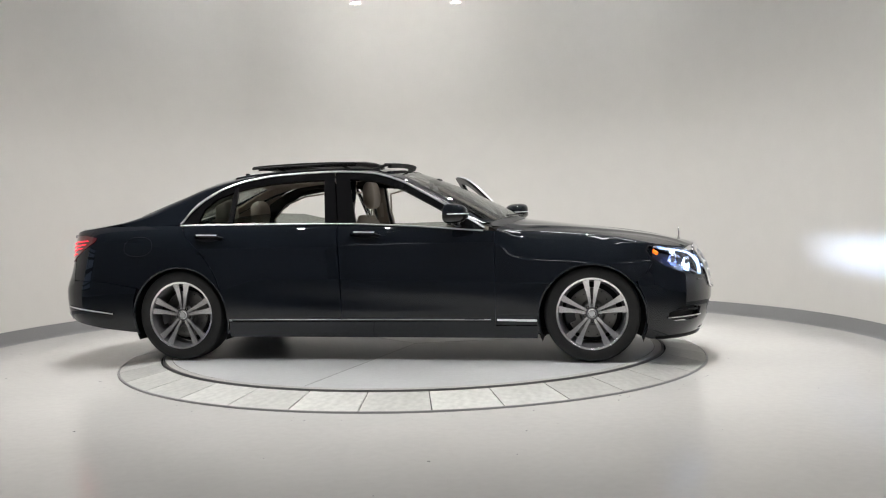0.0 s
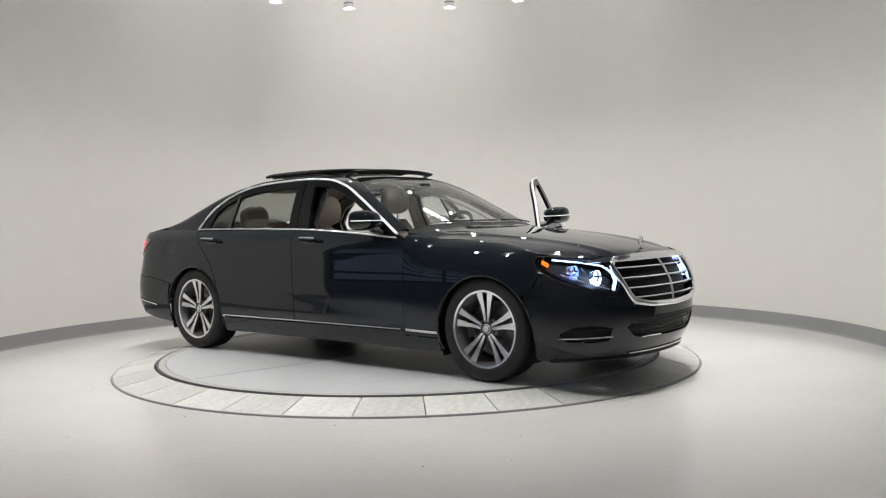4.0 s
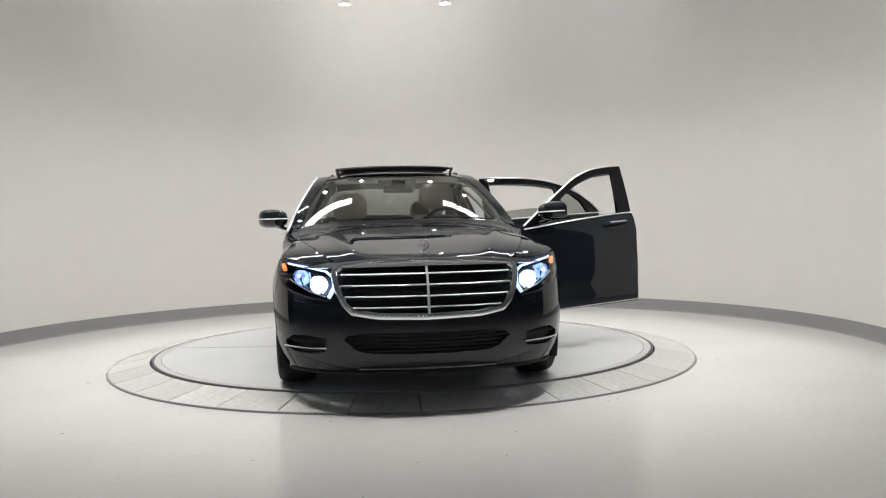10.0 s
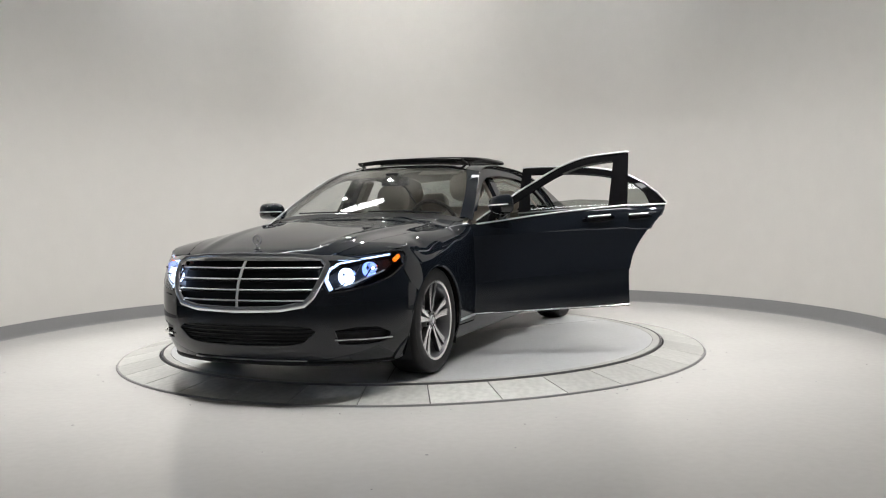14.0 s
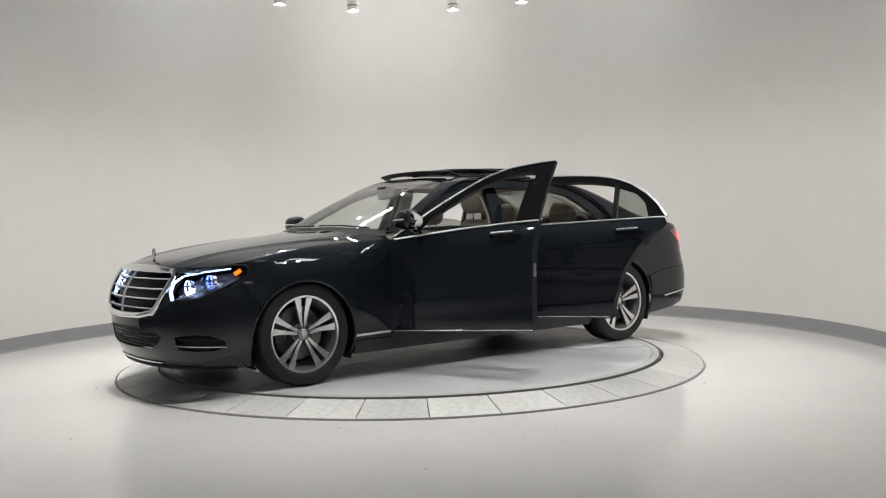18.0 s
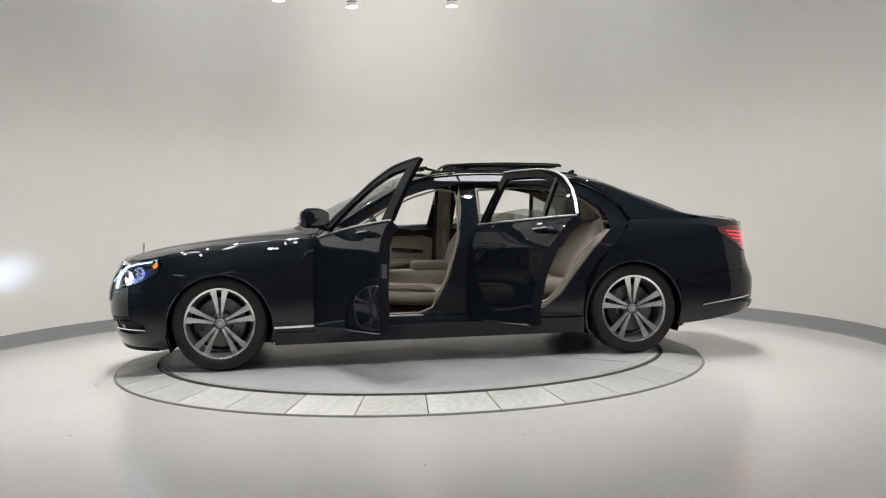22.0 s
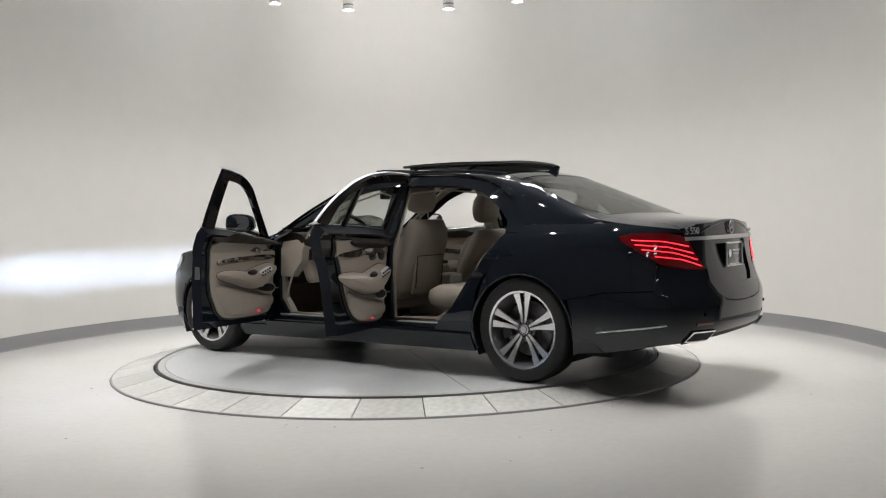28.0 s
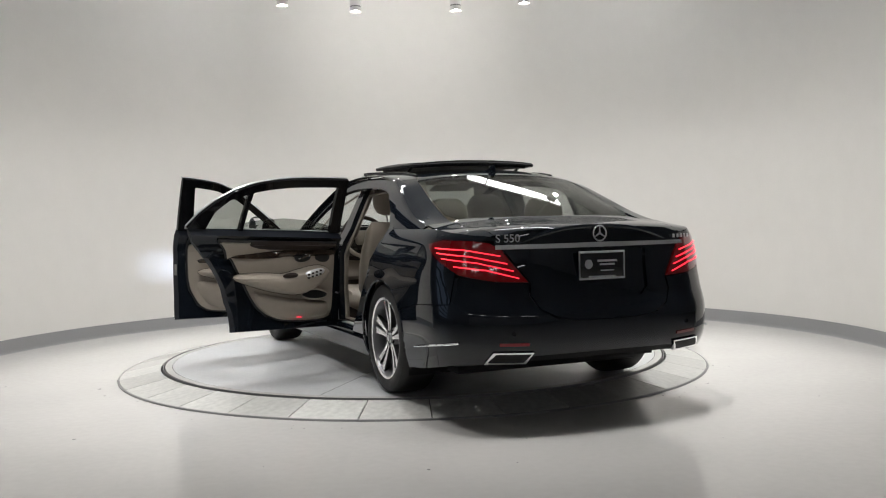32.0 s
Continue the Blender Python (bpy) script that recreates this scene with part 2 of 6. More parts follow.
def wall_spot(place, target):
    """A small added spotlight under the ceiling, out of view, that washes the top of the wall."""
    lamp = thing("wall_spotlight", "added white ceiling spotlight out of view, aimed at the curved wall, lit", "spotlight", place)
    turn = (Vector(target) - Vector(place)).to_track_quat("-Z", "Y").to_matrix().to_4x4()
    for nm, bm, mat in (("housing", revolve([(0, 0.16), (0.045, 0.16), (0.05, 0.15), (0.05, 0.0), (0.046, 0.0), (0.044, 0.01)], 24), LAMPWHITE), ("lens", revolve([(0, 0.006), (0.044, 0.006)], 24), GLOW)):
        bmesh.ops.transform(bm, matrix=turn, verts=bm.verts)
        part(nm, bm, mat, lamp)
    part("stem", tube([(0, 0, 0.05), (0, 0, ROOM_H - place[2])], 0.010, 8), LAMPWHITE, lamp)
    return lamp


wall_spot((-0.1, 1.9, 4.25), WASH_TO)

# ---- turntable: a deck raised above the floor, with a fixed sloping ring of plates round it ----
RIM, DISC_Z = 2.06, 0.072
PLATES, JOINT = 34, -87.85      # plates in the ring, and the angle of one of their joints


def slope(r):
    """Height of the ring's plates."""
    return 0.010 + (RING - r) / (RING - RIM) * (DISC_Z - 0.014)


rim = thing("turntable_rim", "fixed sloping ring of worn grey metal plates round the turntable", "turntable rim", kind="structure")
part("rim_bed", revolve([(RIM + 0.004, -0.05), (RIM + 0.004, DISC_Z - 0.014), (RING - 0.004, -0.002), (RING + 0.010, -0.05)], 144), DARK, rim)
part("edge_band", revolve([(RING - 0.003, -0.03), (RING - 0.003, 0.010), (RING, 0.012), (RING + 0.007, 0.010), (RING + 0.012, 0.0), (RING + 0.012, -0.03)], 144), LAMPGREY, rim, "dark metal edge band")


def rim_plate():
    bm = bmesh.new()
    h, k = radians(180 / PLATES) - 0.0014, 6
    lo, hi = [], []
    for dz, row in ((-0.010, lo), (0.0, hi)):
        for r in (RIM + 0.016, RING - 0.005):
            row.append([bm.verts.new((r * math.cos(-h + 2 * h * i / k), r * math.sin(-h + 2 * h * i / k), slope(r) + dz)) for i in range(k + 1)])
    for i in range(k):
        bm.faces.new((hi[0][i], hi[1][i], hi[1][i + 1], hi[0][i + 1]))
        bm.faces.new((lo[0][i], lo[0][i + 1], hi[0][i + 1], hi[0][i]))
        bm.faces.new((lo[1][i + 1], lo[1][i], hi[1][i], hi[1][i + 1]))
    for i in (0, k):
        bm.faces.new((lo[0][i], hi[0][i], hi[1][i], lo[1][i]))
    bmesh.ops.recalc_face_normals(bm, faces=bm.faces)
    bmesh.ops.bevel(bm, geom=[e for e in bm.edges if not e.is_boundary and e.calc_face_angle(0) > 1], offset=0.002, segments=1, affect="EDGES")
    return bm


plate = part("plate", rim_plate(), TILE, rim)
plate.rotation_euler = (0, 0, radians(JOINT + 180 / PLATES))
for i in range(1, PLATES):
    one = plate.copy()
    scene.collection.objects.link(one)
    one.rotation_euler = (0, 0, radians(JOINT + (i + 0.5) * 360 / PLATES))

disc = thing("turntable", "round grey painted steel turntable platform", "turntable")
part("deck", revolve([(0, DISC_Z), (RIM - 0.075, DISC_Z)], 144), DISC, disc)
part("deck_border", revolve([(RIM - 0.072, DISC_Z - 0.004), (RIM - 0.071, DISC_Z + 0.001), (RIM - 0.018, DISC_Z + 0.001), (RIM - 0.016, -0.03)], 144), TILE, disc, "worn grey border band")
part("deck_groove", revolve([(RIM - 0.077, DISC_Z - 0.006), (RIM - 0.070, DISC_Z - 0.006)], 144), DARK, disc)
part("rim_trim", revolve([(RIM - 0.006, -0.03), (RIM - 0.005, DISC_Z + 0.002), (RIM - 0.001, DISC_Z + 0.002), (RIM, -0.03)], 144), LAMPGREY, disc, "dark metal edge strip")

for a in (20.0, 140.0, 260.0):
    bm = box((1.96, 0.006, 0.002), (0.98, 0, 0.0))
    bmesh.ops.rotate(bm, cent=(0, 0, 0), matrix=Matrix.Rotation(radians(a), 3, "Z"), verts=bm.verts)
    bmesh.ops.translate(bm, vec=(0, 0, DISC_Z), verts=bm.verts)
    part("deck_seam", bm, LAMPGREY, disc)

# grit and flakes on the floor
rng = random.Random(7)
bm = bmesh.new()
for i in range(150):
    a, r = rng.uniform(-180, 180), rng.choice((rng.uniform(2.42, 2.6), rng.uniform(2.45, 5.2), rng.uniform(3.2, 4.0)))
    x, y = r * math.cos(radians(a)), r * math.sin(radians(a))
    if math.hypot(x, y) > 3.95 and y > -1.2:
        continue
    k = rng.uniform(0.002, 0.0065)
    one = bmesh.new()
    bmesh.ops.create_icosphere(one, subdivisions=1, radius=k)
    bmesh.ops.transform(one, matrix=Matrix.Translation((x, y, k * 0.3)) @ Matrix.Rotation(rng.uniform(0, 6), 4, "Z") @ Matrix.Diagonal((rng.uniform(0.7, 2.2), 1, 0.35, 1)), verts=one.verts)
    merge(bm, one)
grit = link("floor_grit", bm, LAMPGREY)
tagged(grit, "scattered dark grit and flakes on the floor", "grit", kind="stuff")
# ---- the car's surfaces; x forward, y to its left, z up, the origin between the axles on the ground ----
def curve(*pts):
    """A smooth line through points that never overshoots them."""
    xs, ys = np.array([p[0] for p in pts], float), np.array([p[1] for p in pts], float)
    order = np.argsort(xs)
    xs, ys = xs[order], ys[order]
    h = np.diff(xs)
    d = np.diff(ys) / h
    m = np.zeros(len(xs))
    for i in range(1, len(xs) - 1):
        if d[i - 1] * d[i] > 0:
            w1, w2 = 2 * h[i] + h[i - 1], h[i] + 2 * h[i - 1]
            m[i] = (w1 + w2) / (w1 / d[i - 1] + w2 / d[i])
    m[0], m[-1] = d[0], d[-1]

    def at(x):
        x = min(max(x, xs[0]), xs[-1])
        i = min(int(np.searchsorted(xs, x, "right")) - 1, len(xs) - 2)
        t = (x - xs[i]) / h[i]
        a, b = 1 - t, t
        return float((1 + 2 * t) * a * a * ys[i] + t * a * a * h[i] * m[i] + b * b * (3 - 2 * t) * ys[i + 1] + b * b * (t - 1) * h[i] * m[i + 1])
    return at


HALF = curve((-2.9, 0.925), (-2.2, 0.935), (-1.58, 0.948), (-0.6, 0.930), (0.6, 0.930), (1.58, 0.948), (2.0, 0.940), (2.6, 0.93))
NOSE = curve((0.15, 2.36), (0.22, 2.42), (0.34, 2.48), (0.48, 2.505), (0.62, 2.50), (0.72, 2.465), (0.80, 2.41), (0.86, 2.36), (1.1, 2.2))
TAIL = curve((0.2, -2.60), (0.3, -2.69), (0.42, -2.765), (0.56, -2.775), (0.72, -2.72), (0.9, -2.68), (1.04, -2.67), (1.2, -2.65))
INSET = curve((0.15, 0.085), (0.21, 0.060), (0.27, 0.032), (0.34, 0.014), (0.42, 0.004), (0.52, 0.0), (0.66, 0.002), (0.8, 0.009), (0.88, 0.016), (0.94, 0.026), (0.99, 0.039), (1.02, 0.053), (1.045, 0.075), (1.07, 0.102), (1.10, 0.13))
BELT = curve((-2.80, 0.93), (-2.70, 0.985), (-2.5, 1.035), (-2.2, 1.068), (-1.56, 1.070), (-0.32, 1.058), (0.24, 1.034), (0.83, 0.988), (1.2, 0.965), (1.5, 0.945), (1.8, 0.91), (2.0, 0.875), (2.2, 0.825), (2.36, 0.77))
MID = curve((2.40, 0.835), (2.34, 0.866), (2.2, 0.897), (2.0, 0.934), (1.8, 0.965), (1.4, 1.017), (1.15, 1.048), (1.05, 1.062), (1.0, 1.086), (0.72, 1.210), (0.43, 1.350), (0.2, 1.443), (0.1, 1.473), (-0.05, 1.487), (-0.3, 1.496), (-0.6, 1.499),
            (-1.0, 1.488), (-1.25, 1.464), (-1.4, 1.434), (-1.67, 1.330), (-1.9, 1.223), (-2.04, 1.160), (-2.10, 1.137), (-2.2, 1.118), (-2.45, 1.092), (-2.62, 1.074), (-2.70, 1.064), (-2.76, 1.05))
DLO = curve((-1.58, 1.075), (-1.50, 1.19), (-1.40, 1.27), (-1.26, 1.345), (-1.08, 1.400), (-0.8, 1.436), (-0.4, 1.450), (-0.10, 1.434), (0.12, 1.378), (0.33, 1.277), (0.55, 1.157), (0.83, 0.992))
EDGE = curve((-2.80, 0.93), (-2.70, 0.985), (-2.5, 1.035), (-2.3, 1.062), (-2.15, 1.085), (-1.95, 1.135), (-1.7, 1.232), (-1.4, 1.352), (-1.1, 1.425), (-0.8, 1.452), (-0.4, 1.466), (-0.10, 1.450), (0.12, 1.396), (0.33, 1.297), (0.55, 1.178), (0.83, 1.010), (0.95, 0.985),
             (1.2, 0.966), (1.5, 0.946), (1.8, 0.911), (2.0, 0.876), (2.2, 0.826), (2.36, 0.771))
FRONT_C, REAR_C, FN, RN, PW = 1.60, -1.70, 3.2, 7.5, 2.2


def side(x, z):
    """Half width of the body at a height, with its rounded corners and the two creases along its flank."""
    low = min(z, BELT(x))
    e = HALF(x) - INSET(low)
    if 0.9 < x < 2.0:
        # the wing's rounded shoulder
        fade = min(1.0, (x - 0.9) / 0.2) * min(1.0, (2.0 - x) / 0.3)
        e -= 0.095 * fade * max(0.0, 1 - (BELT(x) - low) / 0.21) ** 2
    crease = 0.915 + 0.02 * x
    if -1.9 < x < 2.0:
        e += 0.009 * min(1.0, (2.0 - x) / 0.3) * math.exp(-(((low - crease) / (0.022 if low > crease else 0.05)) ** 2))
    rise = 0.43 - 0.06 * x
    e -= 0.007 * math.exp(-(((low - rise - 0.05) / 0.07) ** 2)) * max(0.0, 1 - abs(x / 1.1) ** 4)
    if x > FRONT_C:
        u = min((x - FRONT_C) / (NOSE(low) - FRONT_C), 0.9999)
        e *= (1 - u ** FN) ** (1 / PW)
    if x < REAR_C:
        u = min((x - REAR_C) / (TAIL(low) - REAR_C), 0.9999)
        e *= (1 - u ** RN) ** (1 / PW)
    d = z - low
    return e - 0.38 * d - 0.24 * d * d


def top(x, y):
    """Height of bonnet, screens, roof and boot lid."""
    ze = EDGE(x)
    ye = max(side(x, ze), 0.2)
    crown = 2.5 + 0.7 * min(1.0, max(0.0, (x - 0.95) / 0.3))
    return MID(x) - (MID(x) - ze) * (abs(y) / ye) ** crown


def wrap(a, z, rear=False):
    """A place on the rounded nose or tail; a: degrees from its middle (0) round to the flank (90), seen from a point on the middle line."""
    t = radians(min(abs(a), 89.9))
    n, c, end = (RN, REAR_C, TAIL(z)) if rear else (FN, FRONT_C, NOSE(z))
    long, wide = abs(end - c), 0.935 - INSET(z)
    lo, hi = 0.0, 1.0
    for _ in range(22):
        u = (lo + hi) / 2
        if (1 - u ** n) ** (1 / PW) * wide * math.cos(t) > u * long * math.sin(t):
            lo = u
        else:
            hi = u
    u = (lo + hi) / 2
    x = c + (end - c) * u
    return Vector((x, math.copysign((1 - u ** n) ** (1 / PW) * (HALF(x) - INSET(z)), a), z))


def angle_y(y, z, rear=False):
    n, c, end = (RN, REAR_C, TAIL(z)) if rear else (FN, FRONT_C, NOSE(z))
    w = min(0.9999, abs(y) / (0.935 - INSET(z)))
    return math.degrees(math.atan2(abs(y), abs(end - c) * (1 - w ** PW) ** (1 / n)))


def angle_x(x, z, rear=False):
    n, c, end = (RN, REAR_C, TAIL(z)) if rear else (FN, FRONT_C, NOSE(z))
    u = min(0.9999, max(0.0, (x - c) / (end - c)))
    return math.degrees(math.atan2((1 - u ** n) ** (1 / PW) * (0.935 - INSET(z)), abs(x - c)))


def on_side(s):
    return lambda x, z: Vector((x, s * side(x, z), z))


def on_top(x, y):
    return Vector((x, y, top(x, y)))


def on_nose(a, z):
    return wrap(a, z)


def on_tail(a, z):
    return wrap(a, z, True)


def inside(p, poly):
    hit = False
    for i in range(len(poly)):
        (x0, y0), (x1, y1) = poly[i - 1], poly[i]
        if (y0 > p[1]) != (y1 > p[1]) and p[0] < x0 + (x1 - x0) * (p[1] - y0) / (y1 - y0):
            hit = not hit
    return hit


def sheet(outline, place, step=(0.06, 0.06), thick=0.012, holes=(), lift=0.0, bm=None, scale=1.0, rim_slot=0):
    """A panel: an outline with holes, cut along a grid, laid on a surface and given thickness inwards. lift: out from the surface; rim_slot: material slot of the cut edges."""
    one = bmesh.new()
    xs, ys = [p[0] for p in outline], [p[1] for p in outline]
    x0, x1, y0, y1 = min(xs), max(xs), min(ys), max(ys)
    nx, ny = max(1, math.ceil((x1 - x0) / step[0])), max(1, math.ceil((y1 - y0) / step[1]))
    grid = [[one.verts.new((x0 + (x1 - x0) * i / nx, y0 + (y1 - y0) * j / ny, 0)) for j in range(ny + 1)] for i in range(nx + 1)]
    for i in range(nx):
        for j in range(ny):
            one.faces.new((grid[i][j], grid[i + 1][j], grid[i + 1][j + 1], grid[i][j + 1]))
    for poly in (outline, *holes):
        for i in range(len(poly)):
            p, q = Vector((*poly[i - 1], 0)), Vector((*poly[i], 0))
            if (q - p).length < 1e-6:
                continue
            lo = (min(p.x, q.x) - 1e-5, min(p.y, q.y) - 1e-5)
            hi = (max(p.x, q.x) + 1e-5, max(p.y, q.y) + 1e-5)
            geom = set()
            for f in one.faces:
                fx, fy = [v.co.x for v in f.verts], [v.co.y for v in f.verts]
                if max(fx) >= lo[0] and min(fx) <= hi[0] and max(fy) >= lo[1] and min(fy) <= hi[1]:
                    geom.add(f)
                    geom.update(f.edges)
                    geom.update(f.verts)
            if geom:
                n = (q - p).cross(Vector((0, 0, 1)))
                bmesh.ops.bisect_plane(one, geom=list(geom), dist=1e-6, plane_co=p, plane_no=n)
    gone = []
    for f in one.faces:
        c = f.calc_center_median()
        if not inside(c, outline) or any(inside(c, h) for h in holes):
            gone.append(f)
    bmesh.ops.delete(one, geom=gone, context="FACES")
    bmesh.ops.remove_doubles(one, verts=one.verts, dist=2e-5)
    e = 0.004 * scale
    outer, inner = {}, {}
    for v in one.verts:
        a, b = v.co.x, v.co.y
        c = place(a, b)
        s, t = place(a + e, b) - place(a - e, b), place(a, b + e) - place(a, b - e)
        n = s.cross(t)
        n = n.normalized() if n.length > 1e-12 else Vector((0, 0, 1))
        ref = c - Vector((min(max(c.x, -2.0), 1.9), 0, 0.55))
        if n.dot(ref) < 0:
            n.negate()
        outer[v], inner[v] = c + n * lift, c + n * (lift - thick)
    rim = [ed for ed in one.edges if ed.is_boundary]
    rimverts = [(ed.verts[0], ed.verts[1]) for ed in rim]
    faces = [list(f.verts) for f in one.faces]
    for v in one.verts:
        v.co = outer[v]
    if thick:
        twin = {v: one.verts.new(inner[v]) for v in list(outer)}
        for vs in faces:
            one.faces.new([twin[v] for v in reversed(vs)])
        for a, b in rimverts:
            try:
                one.faces.new((b, a, twin[a], twin[b])).material_index = rim_slot
            except ValueError:
                pass
        bmesh.ops.recalc_face_normals(one, faces=one.faces)
    return merge(bm, one)


def flip(pts):
    return [(x, -y) for x, y in pts]


def both(pts):
    """An outline from its half with positive second coordinate, listed from the middle line out and back to it."""
    return pts + [(x, -y) for x, y in reversed(pts) if abs(y) > 1e-9]


def nose_pts(pts):
    """(y, z) seen from the front, to the wrapped coordinates."""
    return [(math.copysign(angle_y(y, z), y), z) for y, z in pts]


def arc(cx, cz, r, a0, a1, n=18):
    return [(cx + r * math.cos(radians(a0 + (a1 - a0) * i / n)), cz + r * math.sin(radians(a0 + (a1 - a0) * i / n))) for i in range(n + 1)]


def along(f, x0, x1, n, dz=0.0):
    return [(x0 + (x1 - x0) * i / n, f(x0 + (x1 - x0) * i / n) + dz) for i in range(n + 1)]
# ---- car paint and trims ----
PAINT = material("navy_metallic_paint", (0.0080, 0.0108, 0.0158), 0.5, metal=0.0, coat=1.0, grain=0.0009, spread=0.03, Specular_IOR_Level=0.0)
# body colour with its gloss taken out, so the shaded door edges stay dark
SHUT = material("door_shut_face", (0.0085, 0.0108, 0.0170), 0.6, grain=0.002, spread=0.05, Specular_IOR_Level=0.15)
BLACK = material("black_plastic", (0.014, 0.014, 0.015), 0.5, grain=0.002, spread=0.1, Specular_IOR_Level=0.2)
GLOSSBLACK = material("gloss_black", (0.008, 0.008, 0.009), 0.08, coat=0.6)
PILLAR = material("pillar_black", (0.007, 0.007, 0.008), 0.4, coat=0.6, Specular_IOR_Level=0.0)
CHROME = material("polished_chrome", (0.82, 0.83, 0.85), 0.08, metal=1.0)
BADGE = material("badge_silver", (0.72, 0.72, 0.73), 0.22, metal=0.5)
SATIN = material("satin_chrome", (0.74, 0.75, 0.76), 0.28, metal=0.55)
RUBBER = material("tyre_rubber", (0.0095, 0.0095, 0.0098), 0.62, grain=0.004, spread=0.2, bump=0.0004)
ALLOY = material("machined_alloy", (0.84, 0.84, 0.85), 0.20, metal=0.85)
ALLOYDARK = material("grey_alloy", (0.055, 0.055, 0.058), 0.4, metal=0.6, grain=0.003, spread=0.1)
GREYALLOY = material("grey_hub_paint", (0.20, 0.20, 0.21), 0.35, metal=0.5, grain=0.003, spread=0.08)
STEEL = material("brake_steel", (0.22, 0.215, 0.21), 0.38, metal=0.85, grain=0.003, spread=0.15)
LEATHER = material("beige_leather", (0.335, 0.295, 0.246), 0.55, grain=0.004, spread=0.06, bump=0.0006)
CARPET = material("brown_carpet", (0.125, 0.098, 0.078), 0.95, grain=0.003, spread=0.2, bump=0.002)
BROWN = material("brown_dash_leather", (0.026, 0.019, 0.016), 0.55, Specular_IOR_Level=0.2, grain=0.003, spread=0.1, bump=0.0004)
WOOD = material("dark_wood_trim", (0.030, 0.018, 0.012), 0.15, coat=0.8, grain=0.02, spread=0.3)
LINER = material("beige_headliner", (0.24, 0.212, 0.178), 0.9, grain=0.003, spread=0.06, bump=0.0004)
SEAL = material("rubber_seal", (0.010, 0.010, 0.010), 0.6)
SCREEN = material("dark_screen", (0.01, 0.01, 0.012), 0.1, coat=0.5)
LEDWHITE = material("headlamp_glow", (1, 1, 1), 0.4, emit=((0.55, 0.70, 1.0), 5.0))
BEAM = material("headlamp_beam", (1, 1, 1), 0.4, emit=((0.60, 0.75, 1.0), 85000.0))
LEDSOFT = material("light_strip_glow", (0.9, 0.95, 1), 0.3, emit=((0.46, 0.62, 1.0), 1.9))
BOWLGLOW = material("main_beam_bowl", (0.9, 0.95, 1), 0.2, emit=((0.50, 0.66, 1.0), 5.0))
LEDBLUE = material("projector_glow", (0.8, 0.9, 1), 0.2, emit=((0.20, 0.32, 1.0), 1.1))
AMBER = material("amber_glow", (0.8, 0.25, 0.02), 0.3, emit=((1.0, 0.16, 0.006), 1.7))
REDGLOW = material("tail_glow", (0.8, 0.02, 0.02), 0.3, emit=((1.0, 0.018, 0.04), 2.4))
REDLENS = material("red_lens", (0.085, 0.002, 0.005), 0.10, coat=1.0, emit=((1.0, 0.02, 0.02), 0.03))
REDLAMP = material("door_marker_glow", (0.8, 0.02, 0.05), 0.3, emit=((1.0, 0.04, 0.08), 1.8))


def glass(name, tint, base=0.045):
    """Clear glass: mirror-like where it is seen at a slant, see-through elsewhere."""
    m = bpy.data.materials.new(name)
    m.use_nodes = True
    nt = m.node_tree
    nt.nodes.clear()
    out, mix = nt.nodes.new("ShaderNodeOutputMaterial"), nt.nodes.new("ShaderNodeMixShader")
    clear, shine, lw = nt.nodes.new("ShaderNodeBsdfTransparent"), nt.nodes.new("ShaderNodeBsdfGlossy"), nt.nodes.new("ShaderNodeLayerWeight")
    power, span = nt.nodes.new("ShaderNodeMath"), nt.nodes.new("ShaderNodeMapRange")
    clear.inputs[0].default_value = (*tint, 1)
    shine.inputs["Roughness"].default_value = 0.0
    lw.inputs["Blend"].default_value = 0.5
    power.operation, power.inputs[1].default_value = "POWER", 4.5
    span.inputs["To Min"].default_value, span.inputs["To Max"].default_value = base, 0.9
    nt.links.new(lw.outputs["Facing"], power.inputs[0])
    nt.links.new(power.outputs[0], span.inputs["Value"])
    nt.links.new(span.outputs[0], mix.inputs[0])
    nt.links.new(clear.outputs[0], mix.inputs[1])
    nt.links.new(shine.outputs[0], mix.inputs[2])
    nt.links.new(mix.outputs[0], out.inputs[0])
    return m


GLASS = glass("window_glass", (0.90, 0.92, 0.91))
TINTED = glass("tinted_glass", (0.66, 0.68, 0.66))
CLEAR = glass("clear_lens", (0.93, 0.94, 0.95), 0.003)
ROOFGLASS = glass("roof_glass", (0.05, 0.05, 0.05))

car = thing("car", "dark navy sedan, two doors and sunroof open, headlamps lit", "car")
car.scale = (1, 1, 1.018)


def soft_loop(pts, times=2):
    """A closed outline with its corners rounded off."""
    for _ in range(times):
        out = []
        for (x0, y0), (x1, y1) in zip(pts, pts[1:] + pts[:1]):
            out += [(0.75 * x0 + 0.25 * x1, 0.75 * y0 + 0.25 * y1), (0.25 * x0 + 0.75 * x1, 0.25 * y0 + 0.75 * y1)]
        pts = out
    return pts


def offset(place, lift):
    """The same surface moved out by lift."""
    def at(a, b):
        e = 0.5 if place in (on_nose, on_tail) else 0.005
        c = place(a, b)
        n = (place(a + e, b) - place(a - e, b)).cross(place(a, b + 0.005) - place(a, b - 0.005)).normalized()
        ref = c - Vector((min(max(c.x, -2.0), 1.9), 0, 0.55))
        return c + n * (lift if n.dot(ref) > 0 else -lift)
    return at


